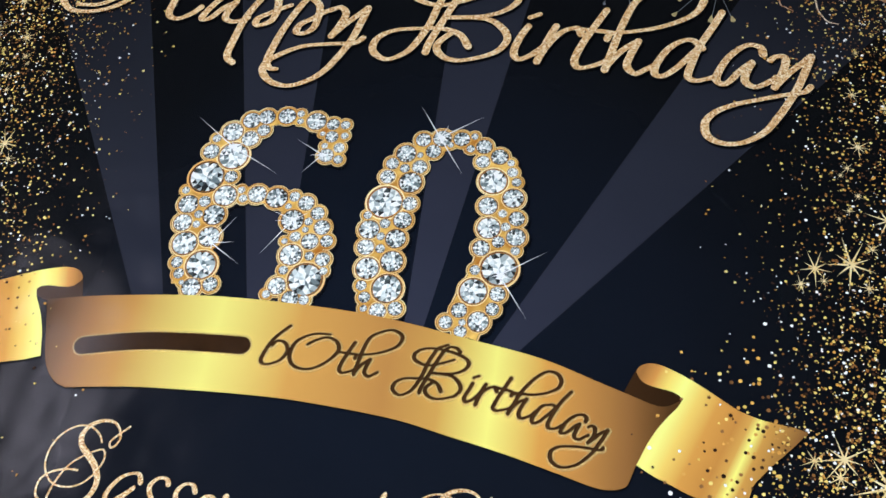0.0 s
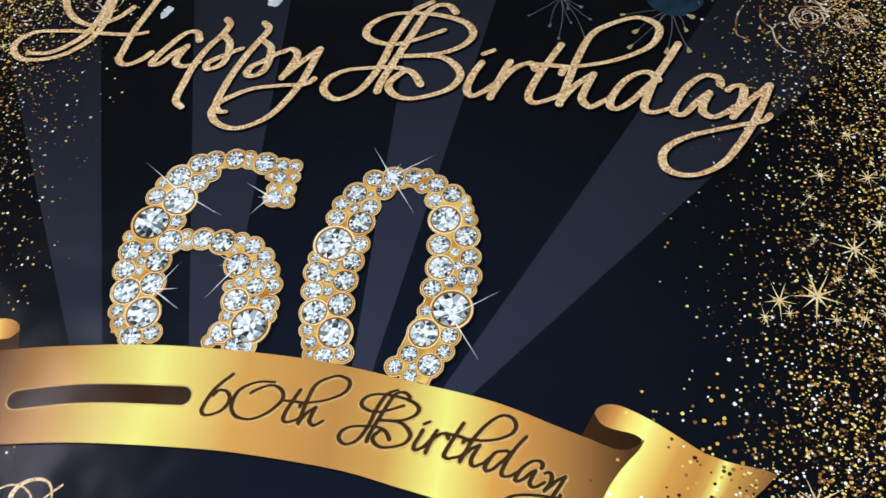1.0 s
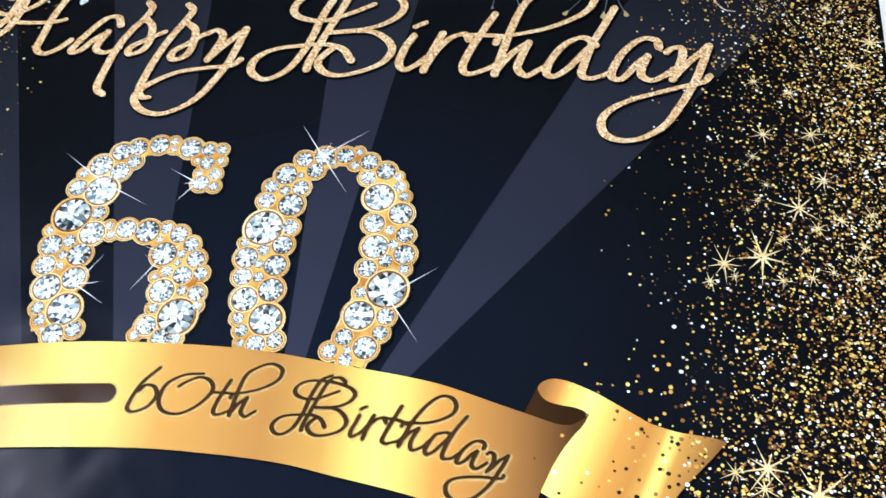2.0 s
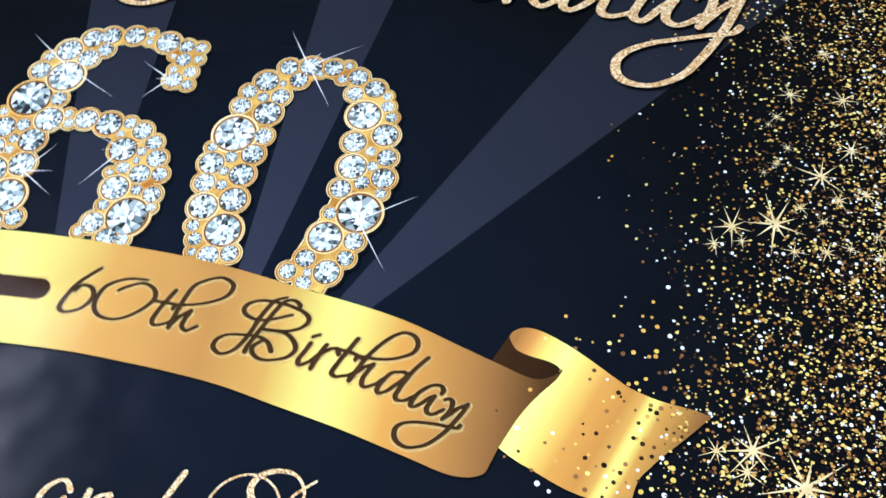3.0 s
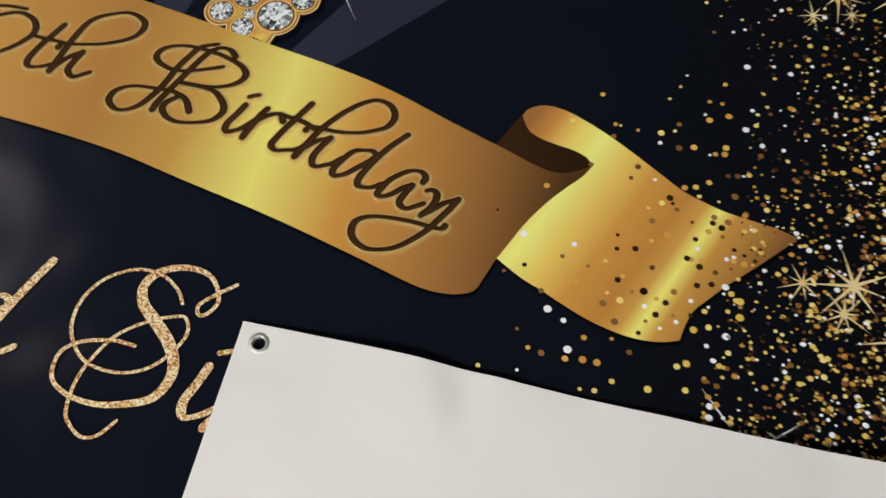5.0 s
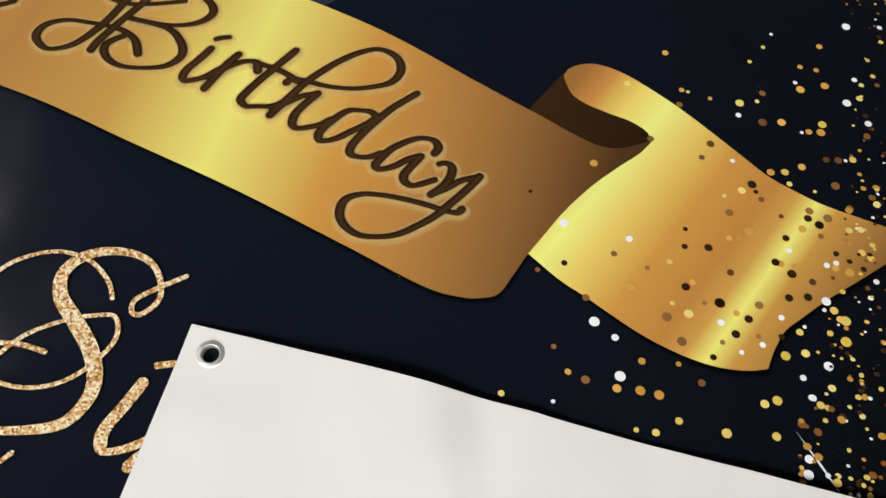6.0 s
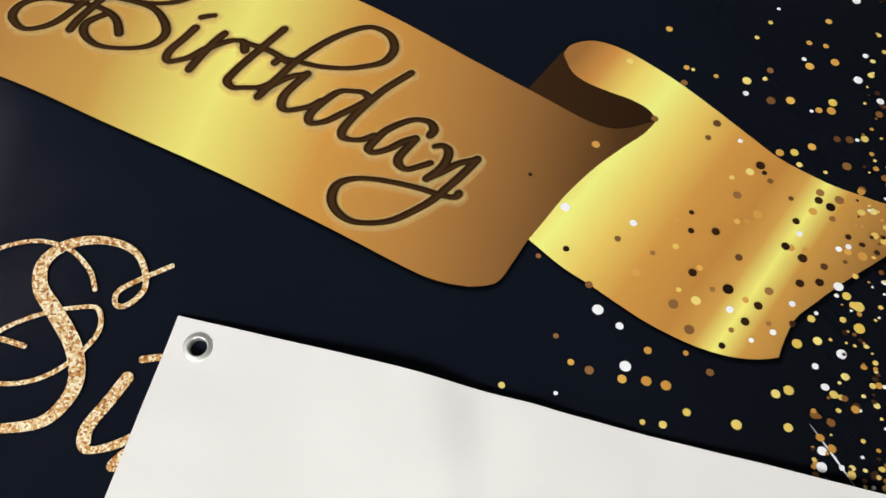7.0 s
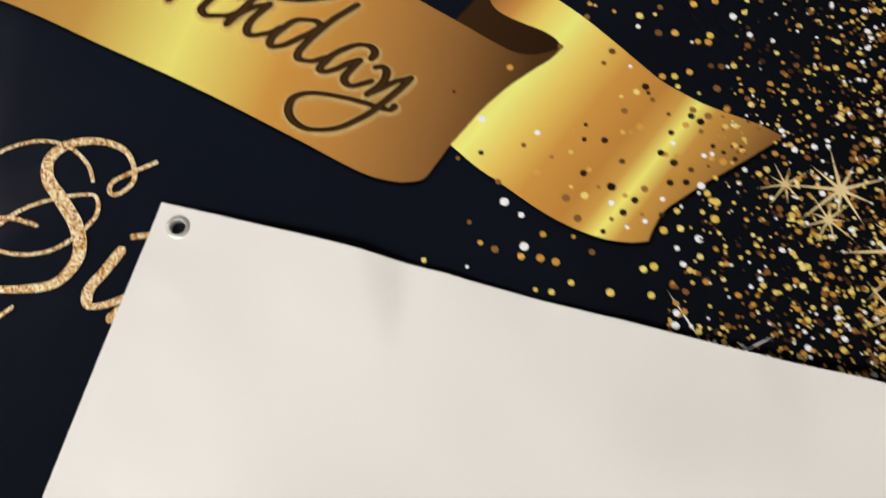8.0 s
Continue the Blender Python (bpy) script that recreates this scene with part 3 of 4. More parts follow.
BLACK_DOTS = [(0.443, -0.091, 0.0018), (0.503, -0.047, 0.0015), (0.505, -0.058, 0.0018), (0.518, -0.054, 0.0024), (0.569, -0.016, 0.0024), (0.576, -0.018, 0.0027), (0.559, -0.033, 0.0021), (0.556, -0.050, 0.0024),
              (0.566, -0.054, 0.0027), (0.588, -0.033, 0.0018), (0.511, -0.082, 0.0024), (0.531, -0.085, 0.0030), (0.567, -0.069, 0.0024), (0.577, -0.065, 0.0024), (0.548, -0.089, 0.0024), (0.543, -0.100, 0.0024),
              (0.534, -0.117, 0.0018), (0.567, -0.093, 0.0018), (0.534, -0.005, 0.0027), (0.537, -0.009, 0.0015), (0.412, -0.054, 0.0012)]
BROWN_DOTS = [(0.468, -0.076, 0.0018), (0.525, -0.028, 0.0024), (0.554, -0.020, 0.0015), (0.569, -0.011, 0.0024), (0.580, -0.012, 0.0027), (0.578, -0.055, 0.0021), (0.488, -0.078, 0.0015), (0.533, -0.065, 0.0021),
              (0.505, -0.103, 0.0027), (0.523, -0.088, 0.0015), (0.552, -0.079, 0.0024), (0.555, -0.097, 0.0015), (0.516, -0.114, 0.0027), (0.537, -0.107, 0.0015), (0.578, -0.025, 0.0018), (0.481, 0.035, 0.0021),
              (0.505, 0.014, 0.0024), (0.502, 0.003, 0.0018), (0.541, -0.013, 0.0018), (0.470, 0.005, 0.0021), (0.430, -0.100, 0.0015), (0.460, -0.107, 0.0021), (0.451, -0.140, 0.0015), (0.472, -0.152, 0.0024),
              (0.531, -0.133, 0.0021), (0.532, 0.040, 0.0027), (0.528, 0.061, 0.0021), (0.573, 0.027, 0.0021), (0.580, 0.029, 0.0024), (0.581, 0.011, 0.0027)]
GOLD_DOTS = [(0.496, -0.054, 0.0018), (0.528, -0.044, 0.0018), (0.533, -0.042, 0.0018), (0.538, -0.036, 0.0027), (0.567, -0.024, 0.0024), (0.559, -0.050, 0.0021), (0.567, -0.049, 0.0021), (0.589, -0.042, 0.0021),
             (0.597, -0.042, 0.0027), (0.514, -0.078, 0.0018), (0.482, -0.092, 0.0024), (0.541, -0.088, 0.0018), (0.442, -0.023, 0.0024), (0.464, 0.070, 0.0021), (0.480, 0.046, 0.0018), (0.498, 0.046, 0.0015),
             (0.556, 0.109, 0.0021), (0.547, 0.089, 0.0018), (0.557, 0.090, 0.0018), (0.550, 0.072, 0.0027), (0.564, 0.080, 0.0027), (0.543, 0.044, 0.0027), (0.560, 0.043, 0.0021), (0.567, 0.045, 0.0027),
             (0.543, 0.007, 0.0024), (0.560, 0.017, 0.0024), (0.498, -0.132, 0.0021), (0.462, -0.151, 0.0018), (0.489, -0.151, 0.0024), (0.501, -0.148, 0.0027), (0.511, -0.147, 0.0027), (0.517, -0.127, 0.0015)]
PALE_DOTS = [(0.499, -0.070, 0.0018), (0.506, -0.094, 0.0015), (0.516, -0.097, 0.0027), (0.447, 0.039, 0.0021), (0.529, -0.011, 0.0024), (0.520, -0.018, 0.0015), (0.484, 0.046, 0.0012), (0.516, 0.049, 0.0027),
             (0.526, 0.054, 0.0015), (0.516, 0.082, 0.0015), (0.522, 0.096, 0.0015), (0.586, 0.078, 0.0021), (0.567, 0.051, 0.0027), (0.551, 0.010, 0.0024), (0.555, 0.003, 0.0018), (0.570, 0.003, 0.0012),
             (0.571, -0.103, 0.0027), (0.581, -0.098, 0.0024), (0.576, -0.087, 0.0021), (0.592, -0.082, 0.0018), (0.432, -0.174, 0.0018), (0.549, -0.155, 0.0027), (0.574, -0.148, 0.0024), (0.599, -0.072, 0.0030),
             (0.601, -0.084, 0.0030), (0.592, -0.068, 0.0024), (0.504, -0.169, 0.0015), (0.514, -0.167, 0.0021), (0.524, -0.157, 0.0021), (0.565, -0.133, 0.0024), (0.571, -0.129, 0.0027)]


def dot_mesh(mat):
    bm = bmesh.new()
    bm.faces.new([bm.verts.new((math.cos(2 * math.pi * k / 14), 0.94 * math.sin(2 * math.pi * k / 14), 0)) for k in range(14)])
    me = bpy.data.meshes.new("confetti_dot")
    bm.to_mesh(me)
    bm.free()
    me.materials.append(mat)
    return me


for dots_at, low, high, note in ((WHITE_DOTS, (250, 249, 247), (255, 255, 255), "white"), (BLACK_DOTS, (30, 18, 10), (58, 36, 18), "dark brown"), (BROWN_DOTS, (96, 62, 36), (168, 118, 66), "brown"),
                                 (GOLD_DOTS, (206, 148, 66), (240, 186, 92), "gold"), (PALE_DOTS, (226, 190, 84), (250, 226, 132), "pale yellow")):
    shared = dot_mesh(piece_ink(note.replace(" ", "_") + "_dot_print", low, high))
    for k, (x, y, r) in enumerate(dots_at):
        ob = new("confetti_dot", shared)
        ob.parent = banner
        ob.matrix_world = pose(x, y, H + 0.00104 + 1e-6 * k) @ Matrix.Diagonal((r, r, 1, 1))
        tagged(ob, note + " printed dot")


# ---- the folded corner ----
ROLL = 0.012


def flap_height(x, y):
    """Height of the turned-over vinyl: flat near its tip, rising to the soft roll at the fold."""
    d = ((x - FOLD_B.x) * (FOLD_R.y - FOLD_B.y) - (y - FOLD_B.y) * (FOLD_R.x - FOLD_B.x)) / (FOLD_R - FOLD_B).length
    d = max(0.0, -d)
    lift = max(0.0, 1 - d / 0.26)
    base = 0.0029 + 0.0014 * min(1.0, (Vector((x, y)) - CORNER).length / 0.16)
    z = base + (2 * ROLL - base) * lift * lift * (3 - 2 * lift)
    a, v = (Vector((x, y)) - CORNER).dot(ALONG), (Vector((x, y)) - CORNER).dot(DOWN)
    for at, wide, deep, reach, lean in ((0.128, 0.016, 0.0026, 0.04, 0.5), (0.160, 0.013, -0.0026, 0.05, 0.2), (0.186, 0.010, 0.0028, 0.03, -0.4), (0.245, 0.016, -0.0022, 0.06, 0.4),
                                        (0.30, 0.018, 0.0028, 0.05, -0.3), (0.40, 0.016, -0.0026, 0.05, 0.3), (0.44, 0.012, 0.0024, 0.04, -0.3), (0.06, 0.02, -0.0016, 0.09, 0.2)):
        z += 0.55 * deep * math.exp(-((a - at - lean * v) / wide) ** 2 - (v / reach) ** 2)
    z += 0.0070 * math.exp(-((a - 0.10) / 0.075) ** 2 - (v / 0.16) ** 2)
    z += 0.0016 * math.exp(-((a - 0.02) ** 2 + (v - 0.045) ** 2) / 0.0004)
    z += 0.0016 * noise.noise(Vector((x * 7, y * 7, 0.3))) + 0.0012 * noise.noise(Vector((x * 22, y * 15, 1.7)))
    return H + max(z, 0.0022)


def flap():
    bm = bmesh.new()
    n = 220
    la, ld = (FOLD_R - CORNER).length, (FOLD_B - CORNER).length
    grid = {}
    for i in range(n + 1):
        for j in range(n + 1 - i):
            q = CORNER + ALONG * (la * i / n) + DOWN * (ld * j / n)
            q = q - DOWN * (0.0008 * math.exp(-((la * i / n - 0.13) / 0.10) ** 2) * max(0.0, 1 - ld * j / n / 0.12))
            grid[i, j] = bm.verts.new((q.x, q.y, flap_height(q.x, q.y)))
    for i in range(n):
        for j in range(n - i):
            tris = [(grid[i, j], grid[i, j + 1], grid[i + 1, j])]
            if j < n - i - 1:
                tris.append((grid[i + 1, j], grid[i, j + 1], grid[i + 1, j + 1]))
            for t in tris:
                c = (t[0].co + t[1].co + t[2].co) / 3
                if math.hypot(c.x - EYELET.x, c.y - EYELET.y) > 0.0065:
                    bm.faces.new(t)
    # the roll from the top of the fold down to the table side
    out = Vector((FOLD_R.y - FOLD_B.y, FOLD_B.x - FOLD_R.x)).normalized()
    last = [grid[i, n - i] for i in range(n + 1)]
    for k in range(1, 11):
        a = math.pi * k / 10
        row = []
        for i in range(n + 1):
            b = grid[i, n - i].co
            r = (b.z - H) / 2
            row.append(bm.verts.new((b.x + out.x * r * math.sin(a), b.y + out.y * r * math.sin(a), H + r + r * math.cos(a) - 0.0005 * (k == 10))))
        for i in range(n):
            bm.faces.new((last[i], last[i + 1], row[i + 1], row[i]))
        last = row
    for f in bm.faces:
        f.smooth = True
    ob = part("folded_corner", bm, M_WHITE, banner, "plain white back of the vinyl, softly creased")
    mod = ob.modifiers.new("thickness", "SOLIDIFY")
    mod.thickness, mod.offset = 0.0009, -1.0
    split = ob.modifiers.new("crisp_edge", "EDGE_SPLIT")
    split.split_angle = radians(50)
    return ob


EYELET = Vector((0.2812, -0.2062))
corner = flap()


def ring(bm, profile, n=40):
    """A turned ring from (radius, height) pairs."""
    rows = [[bm.verts.new((r * math.cos(2 * math.pi * k / n), r * math.sin(2 * math.pi * k / n), z)) for k in range(n)] for r, z in profile]
    for a, b in zip(rows, rows[1:]):
        for k in range(n):
            f = bm.faces.new((a[k], a[(k + 1) % n], b[(k + 1) % n], b[k]))
            f.smooth = True
    return bm


eyelet = part("grommet", ring(bmesh.new(), [(0.0077, 0.0002), (0.0075, 0.0008), (0.0069, 0.0011), (0.0061, 0.0010), (0.0055, 0.0015), (0.0049, 0.0013), (0.0046, 0.0006), (0.0045, -0.003)]), M_STEEL, corner, "nickel-plated steel eyelet")
eyelet.location = (EYELET.x, EYELET.y, flap_height(EYELET.x, EYELET.y))


# ---- lettering: pen strokes of the two scripts, in millimetres on the banner ----
SHAPES = {}


def shape(name, *strokes):
    SHAPES[name] = strokes


shape("H", [(-511, 716), (-514, 659), (-511, 612), (-520, 567), (-544, 535), (-574, 515), (-608, 506), (-636, 508), (-655, 526), (-654, 547), (-630, 568), (-584, 576), (-541, 579), (-487, 579), (-445, 583), (-424, 590)],
      [(-522, 701), (-522, 652), (-524, 617), (-534, 576), (-559, 544), (-588, 524), (-625, 520)],
      [(-604, 700), (-612, 670), (-603, 643), (-588, 621), (-566, 604), (-537, 595), (-512, 602), (-487, 621), (-471, 644)],
      [(-425, 703), (-440, 633), (-449, 592), (-452, 552), (-452, 523), (-434, 515), (-413, 528), (-399, 546)])
shape("a", [(-324, 583), (-334, 600), (-354, 595), (-374, 564), (-389, 533), (-390, 521), (-376, 525), (-359, 550), (-341, 566)],
      [(-341, 567), (-349, 544), (-349, 529), (-334, 523), (-315, 531), (-310, 536)])
shape("p", [(-290, 634), (-281, 623), (-287, 600), (-303, 569), (-315, 529), (-320, 486), (-321, 452), (-307, 440)],
      [(-287, 600), (-270, 585), (-264, 560), (-267, 537), (-280, 525), (-291, 523), (-292, 536), (-272, 553), (-255, 565), (-242, 573)])
shape("pp", [(-220, 633), (-209, 621), (-215, 600), (-229, 564), (-241, 522), (-248, 482), (-250, 452), (-241, 439), (-229, 439)],
      [(-217, 597), (-194, 581), (-189, 556), (-191, 531), (-205, 517), (-218, 519), (-215, 535), (-199, 549), (-180, 567), (-167, 576)])
shape("y", [(-171, 572), (-156, 581), (-143, 569), (-148, 542), (-156, 519)],
      [(-155, 521), (-139, 546), (-121, 570), (-110, 584)],
      [(-108, 586), (-114, 546), (-120, 515), (-131, 484), (-149, 447), (-171, 424), (-200, 409), (-230, 412), (-250, 429), (-250, 449), (-230, 470), (-197, 491), (-151, 503), (-114, 510), (-101, 523)])
shape("B", [(61, 712), (34, 689), (22, 655), (11, 616), (5, 578), (-3, 547), (-18, 512), (-37, 493), (-55, 486), (-73, 494), (-81, 508), (-75, 529), (-51, 547), (-14, 556), (27, 562), (58, 554), (76, 532)],
      [(105, 692), (90, 706), (70, 704), (55, 684), (43, 645), (32, 606), (21, 568), (11, 530), (9, 510)],
      [(93, 651), (74, 639), (48, 624), (16, 611), (-13, 612), (-35, 623), (-38, 642), (-23, 663), (6, 679), (50, 684), (90, 681), (126, 670), (142, 649), (134, 626), (109, 606), (78, 595), (31, 587)],
      [(34, 586), (92, 593), (123, 579), (137, 557), (127, 532), (103, 515), (69, 502), (45, 503), (28, 515), (26, 532), (43, 555)])
shape("i", [(167, 588), (157, 563), (152, 532), (162, 519), (179, 529), (194, 546)],
      [(166, 606), (182, 616)])
shape("r", [(212, 595), (206, 577), (198, 547), (192, 519)],
      [(193, 525), (206, 559), (224, 585), (246, 596), (254, 585)])
shape("t", [(289, 640), (276, 609), (259, 565), (251, 530), (261, 517), (283, 525), (299, 536)],
      [(246, 594), (282, 595), (315, 595)])
shape("h", [(297, 581), (301, 591), (315, 596), (375, 616), (424, 647), (441, 676), (437, 700), (404, 712), (363, 693), (334, 665), (318, 613), (309, 565), (301, 519)],
      [(302, 525), (319, 555), (338, 577), (349, 585)],
      [(347, 584), (337, 551), (335, 531), (349, 519), (365, 530), (377, 540)])
shape("d", [(448, 585), (433, 598), (416, 595), (396, 576), (381, 545), (379, 525), (392, 521), (412, 540), (435, 574), (447, 587)],
      [(473, 662), (458, 623), (443, 587), (433, 546), (431, 526), (444, 520), (464, 528), (474, 534)])
shape("a2", [(542, 587), (537, 600), (516, 601), (491, 575), (476, 540), (476, 524), (490, 522), (510, 550), (526, 569)],
      [(526, 567), (518, 545), (519, 529), (534, 522), (552, 533), (564, 545)])
shape("y2", [(553, 577), (563, 586), (576, 585), (575, 563), (563, 526)],
      [(563, 527), (585, 559), (601, 577), (613, 593)],
      [(615, 593), (605, 556), (594, 522), (574, 477), (551, 439), (520, 416), (492, 411), (470, 420), (464, 443), (477, 465), (505, 484), (541, 499), (582, 515), (606, 523), (616, 535)])
shape("six", [(-76, 8), (-94, -15), (-103, -41), (-102, -51), (-93, -53), (-77, -44), (-70, -29), (-76, -18), (-88, -17), (-94, -25)])
shape("nought", [(-16, 6), (-40, 2), (-61, -13), (-65, -35), (-55, -48), (-34, -49), (-13, -36), (1, -16), (-4, -3), (-19, 1), (-34, -6), (-44, -14)])
shape("S", [(248.5, -169.5), (236.5, -181.5), (228.5, -191.5), (230.5, -198.5), (236.5, -196.5), (240.5, -185.5), (233.5, -173.5), (222.5, -167.5), (206.5, -168.5), (191.5, -176.5), (184.5, -189.5), (189.5, -202.5), (203.5, -212.5), (219.5, -224.5), (229.5, -238.5), (230.5, -251.5), (224.5, -264.5), (208.5, -273.5), (189.5, -279.5), (169.5, -279.5), (154.5, -273.5), (149.5, -263.5), (150.5, -251.5), (161.5, -241.5), (181.5, -234.5), (197.5, -233.5)],
      [(216.5, -194.5), (208.5, -185.5), (192.5, -178.5), (173.5, -180.5), (155.5, -193.5), (146.5, -212.5), (147.5, -231.5), (156.5, -245.5), (170.5, -254.5), (190.5, -255.5), (207.5, -249.5), (219.5, -238.5), (227.5, -222.5), (228.5, -211.5), (222.5, -203.5), (212.5, -206.5), (198.5, -214.5), (182.5, -229.5), (173.5, -248.5), (169.5, -268.5), (172.5, -289.5), (179.5, -297.5), (190.5, -302.5), (200.5, -298.5), (208.5, -285.5)])
shape("sa", [(2.5, -237.5), (-5.5, -229.5), (-15.5, -232.5), (-24.5, -243.5), (-27.5, -260.5), (-24.5, -273.5), (-15.5, -274.5), (-6.5, -260.5), (-0.5, -246.5)],
      [(-0.5, -248.5), (-5.5, -264.5), (-4.5, -272.5), (5.5, -274.5), (14.5, -271.5)])
shape("sn", [(22.5, -233.5), (20.5, -250.5), (15.5, -271.5)],
      [(16.5, -269.5), (24.5, -250.5), (34.5, -236.5), (43.5, -231.5)],
      [(45.5, -232.5), (41.5, -249.5), (38.5, -267.5), (43.5, -274.5), (53.5, -274.5), (65.5, -265.5)])
shape("sd", [(97.5, -231.5), (91.5, -227.5), (80.5, -233.5), (69.5, -247.5), (62.5, -263.5), (63.5, -270.5), (73.5, -268.5), (84.5, -254.5), (95.5, -236.5)],
      [(112.5, -192.5), (105.5, -212.5), (98.5, -234.5), (93.5, -254.5), (92.5, -268.5), (98.5, -271.5), (107.5, -267.5), (116.5, -259.5)])
shape("si", [(253.5, -231.5), (250.5, -244.5), (246.5, -259.5), (248.5, -267.5), (252.5, -269.5), (261.5, -264.5), (271.5, -255.5)],
      [(256.5, -220.5), (264.5, -216.5)])
shape("sx", [(276.5, -234.5), (280.5, -230.5), (286.5, -230.5), (289.5, -242.5), (291.5, -258.5), (292.5, -269.5), (298.5, -272.5), (306.5, -270.5), (314.5, -264.5)],
      [(266.5, -272.5), (270.5, -264.5), (281.5, -253.5), (295.5, -243.5), (306.5, -232.5), (309.5, -226.5), (314.5, -223.5)])
shape("st", [(332.5, -202.5), (328.5, -214.5), (322.5, -230.5), (313.5, -252.5), (311.5, -265.5), (318.5, -269.5), (328.5, -267.5), (337.5, -262.5), (344.5, -254.5)],
      [(305.5, -229.5), (322.5, -228.5), (344.5, -227.5)])
shape("sy", [(338.5, -240.5), (344.5, -235.5), (351.5, -237.5), (353.5, -246.5), (350.5, -258.5), (347.5, -268.5)],
      [(347.5, -267.5), (355.5, -253.5), (364.5, -238.5), (373.5, -224.5)],
      [(373.5, -223.5), (371.5, -247.5), (365.5, -276.5), (354.5, -301.5), (335.5, -323.5), (324.5, -330.5), (311.5, -332.5), (300.5, -330.5), (292.5, -324.5), (290.5, -313.5), (297.5, -302.5), (310.5, -292.5), (328.5, -284.5), (348.5, -276.5), (368.5, -266.5)])
shape("ss", [(-174, -237), (-178, -231), (-190, -232), (-198, -245), (-189, -260), (-171, -272), (-167, -283), (-179, -294), (-194, -293)])
shape("ss2", [(-135, -239), (-141, -231), (-153, -233), (-160, -246), (-152, -259), (-133, -269), (-129, -281), (-141, -292), (-157, -292)])
shape("sy1", [(-125, -248), (-118, -241), (-108, -243), (-107, -262), (-111, -282)],
      [(-111, -282), (-100, -262), (-93, -237)],
      [(-92, -236), (-94, -270), (-105, -315), (-136, -339), (-157, -333), (-145, -313), (-92, -288)])
shape("ribbon_i", [(195, -26), (192, -35), (188, -45), (188, -51), (191, -53), (196, -50), (201, -46), (206, -39)],
      [(195, -18), (198, -16), (202, -14)])
shape("ribbon_r", [(213, -24), (210, -31), (207, -41), (204, -54)],
      [(206, -40), (212, -33), (218, -28), (222, -26), (226, -26), (229, -31)])
shape("ribbon_t", [(245, -9), (239, -23), (233, -37), (229, -48), (228, -54), (233, -57), (239, -55), (247, -52), (253, -47)],
      [(225, -26), (237, -26), (246, -27), (255, -30)])
shape("ribbon_h", [(249, -33), (251, -30), (257, -28), (273, -27), (289, -23), (301, -17), (309, -11), (312, -3), (310, 4), (304, 9), (294, 10), (285, 5), (276, -4), (268, -15), (260, -29), (255, -42), (249, -58)],
      [(249, -54), (256, -45), (263, -38), (270, -34)],
      [(270, -34), (266, -43), (263, -52), (264, -59), (268, -61), (274, -58), (280, -54), (284, -49)])
shape("ribbon_d", [(310, -37), (305, -35), (300, -36), (292, -39), (286, -48), (282, -57), (282, -62), (285, -64), (292, -60), (299, -52), (306, -44), (310, -38)],
      [(327, -13), (322, -20), (316, -29), (310, -41), (306, -51), (303, -61), (304, -66), (308, -67), (315, -65), (321, -60)])
shape("ribbon_a", [(351, -49), (352, -45), (348, -41), (340, -42), (333, -47), (326, -55), (322, -64), (321, -69), (325, -70), (332, -65), (338, -58), (343, -54)],
      [(344, -54), (341, -62), (339, -69), (341, -73), (346, -74), (352, -70), (357, -66)])
shape("ribbon_y", [(356, -55), (360, -53), (364, -55), (365, -61), (363, -68), (358, -76)],
      [(358, -76), (365, -69), (372, -61), (381, -55)],
      [(381, -55), (377, -65), (371, -77), (365, -88), (357, -98), (349, -106), (340, -111), (329, -114), (320, -112), (314, -107), (312, -100), (314, -94), (321, -89), (331, -86), (344, -84), (357, -83), (368, -83), (376, -82), (378, -79)])
CAP = (-0.492, 0.9712, 0.0149, 0.0053, 0.0141, 1.0789)


def write(names, mat, thick, thin, z, label, warp=None, nib=15.0, halo=None, shift=(0.0003, -0.0004), spread=(0.0004, 0.0011, 0.0019, 0.0028), note="pale gold edge", swell=False, groove=None):
    """Prints the named letters, each as one part of the banner."""
    for name in names:
        bm, soft, lit = bmesh.new(), bmesh.new(), bmesh.new()
        for j, pts in enumerate(SHAPES[name]):
            line = [(x / 1000, y / 1000) for x, y in pts]
            if warp:
                line = [warp(x, y) for x, y in line]
            stroke(bm, line, thick, thin, z + 0.0000701 * j, nib, swell=swell)
            if groove:
                stroke(lit, [(x + 0.0004, y - 0.0005) for x, y in line], thick, thin, z + 0.0003 + 0.0000701 * j, nib, grow=-0.0013)
            for k, wide in enumerate(spread if halo else ()):
                stroke(soft, [(x + shift[0] * (1 + 0.5 * k), y + shift[1] * (1 + 0.5 * k)) for x, y in line], thick, thin, z - 0.00035 - 0.00004 * k + 0.0000701 * j, nib, grow=wide)
        ob = part("letter", bm, mat, banner, label)
        if groove:
            part("letter_groove", lit, groove, ob, "lighter brown lit groove")
        else:
            lit.free()
        if halo:
            part("letter_edge", soft, halo, ob, note)
        else:
            soft.free()


def along_ribbon(x, y):
    y -= 0.23 * max(0.0, y - 0.65) - 0.5 * max(0.0, 0.455 - y)
    return (RX[0] + RX[1] * x + RX[2] * y + RX[3] * x * x + RX[4] * x * y, RY[0] + RY[1] * x + RY[2] * y + RY[3] * x * x + RY[4] * x * y)


def after_sixty(x, y):
    return (-0.0803 + 0.4284 * x - 0.034 * y, -0.2389 + 0.0093 * x + 0.3702 * y)


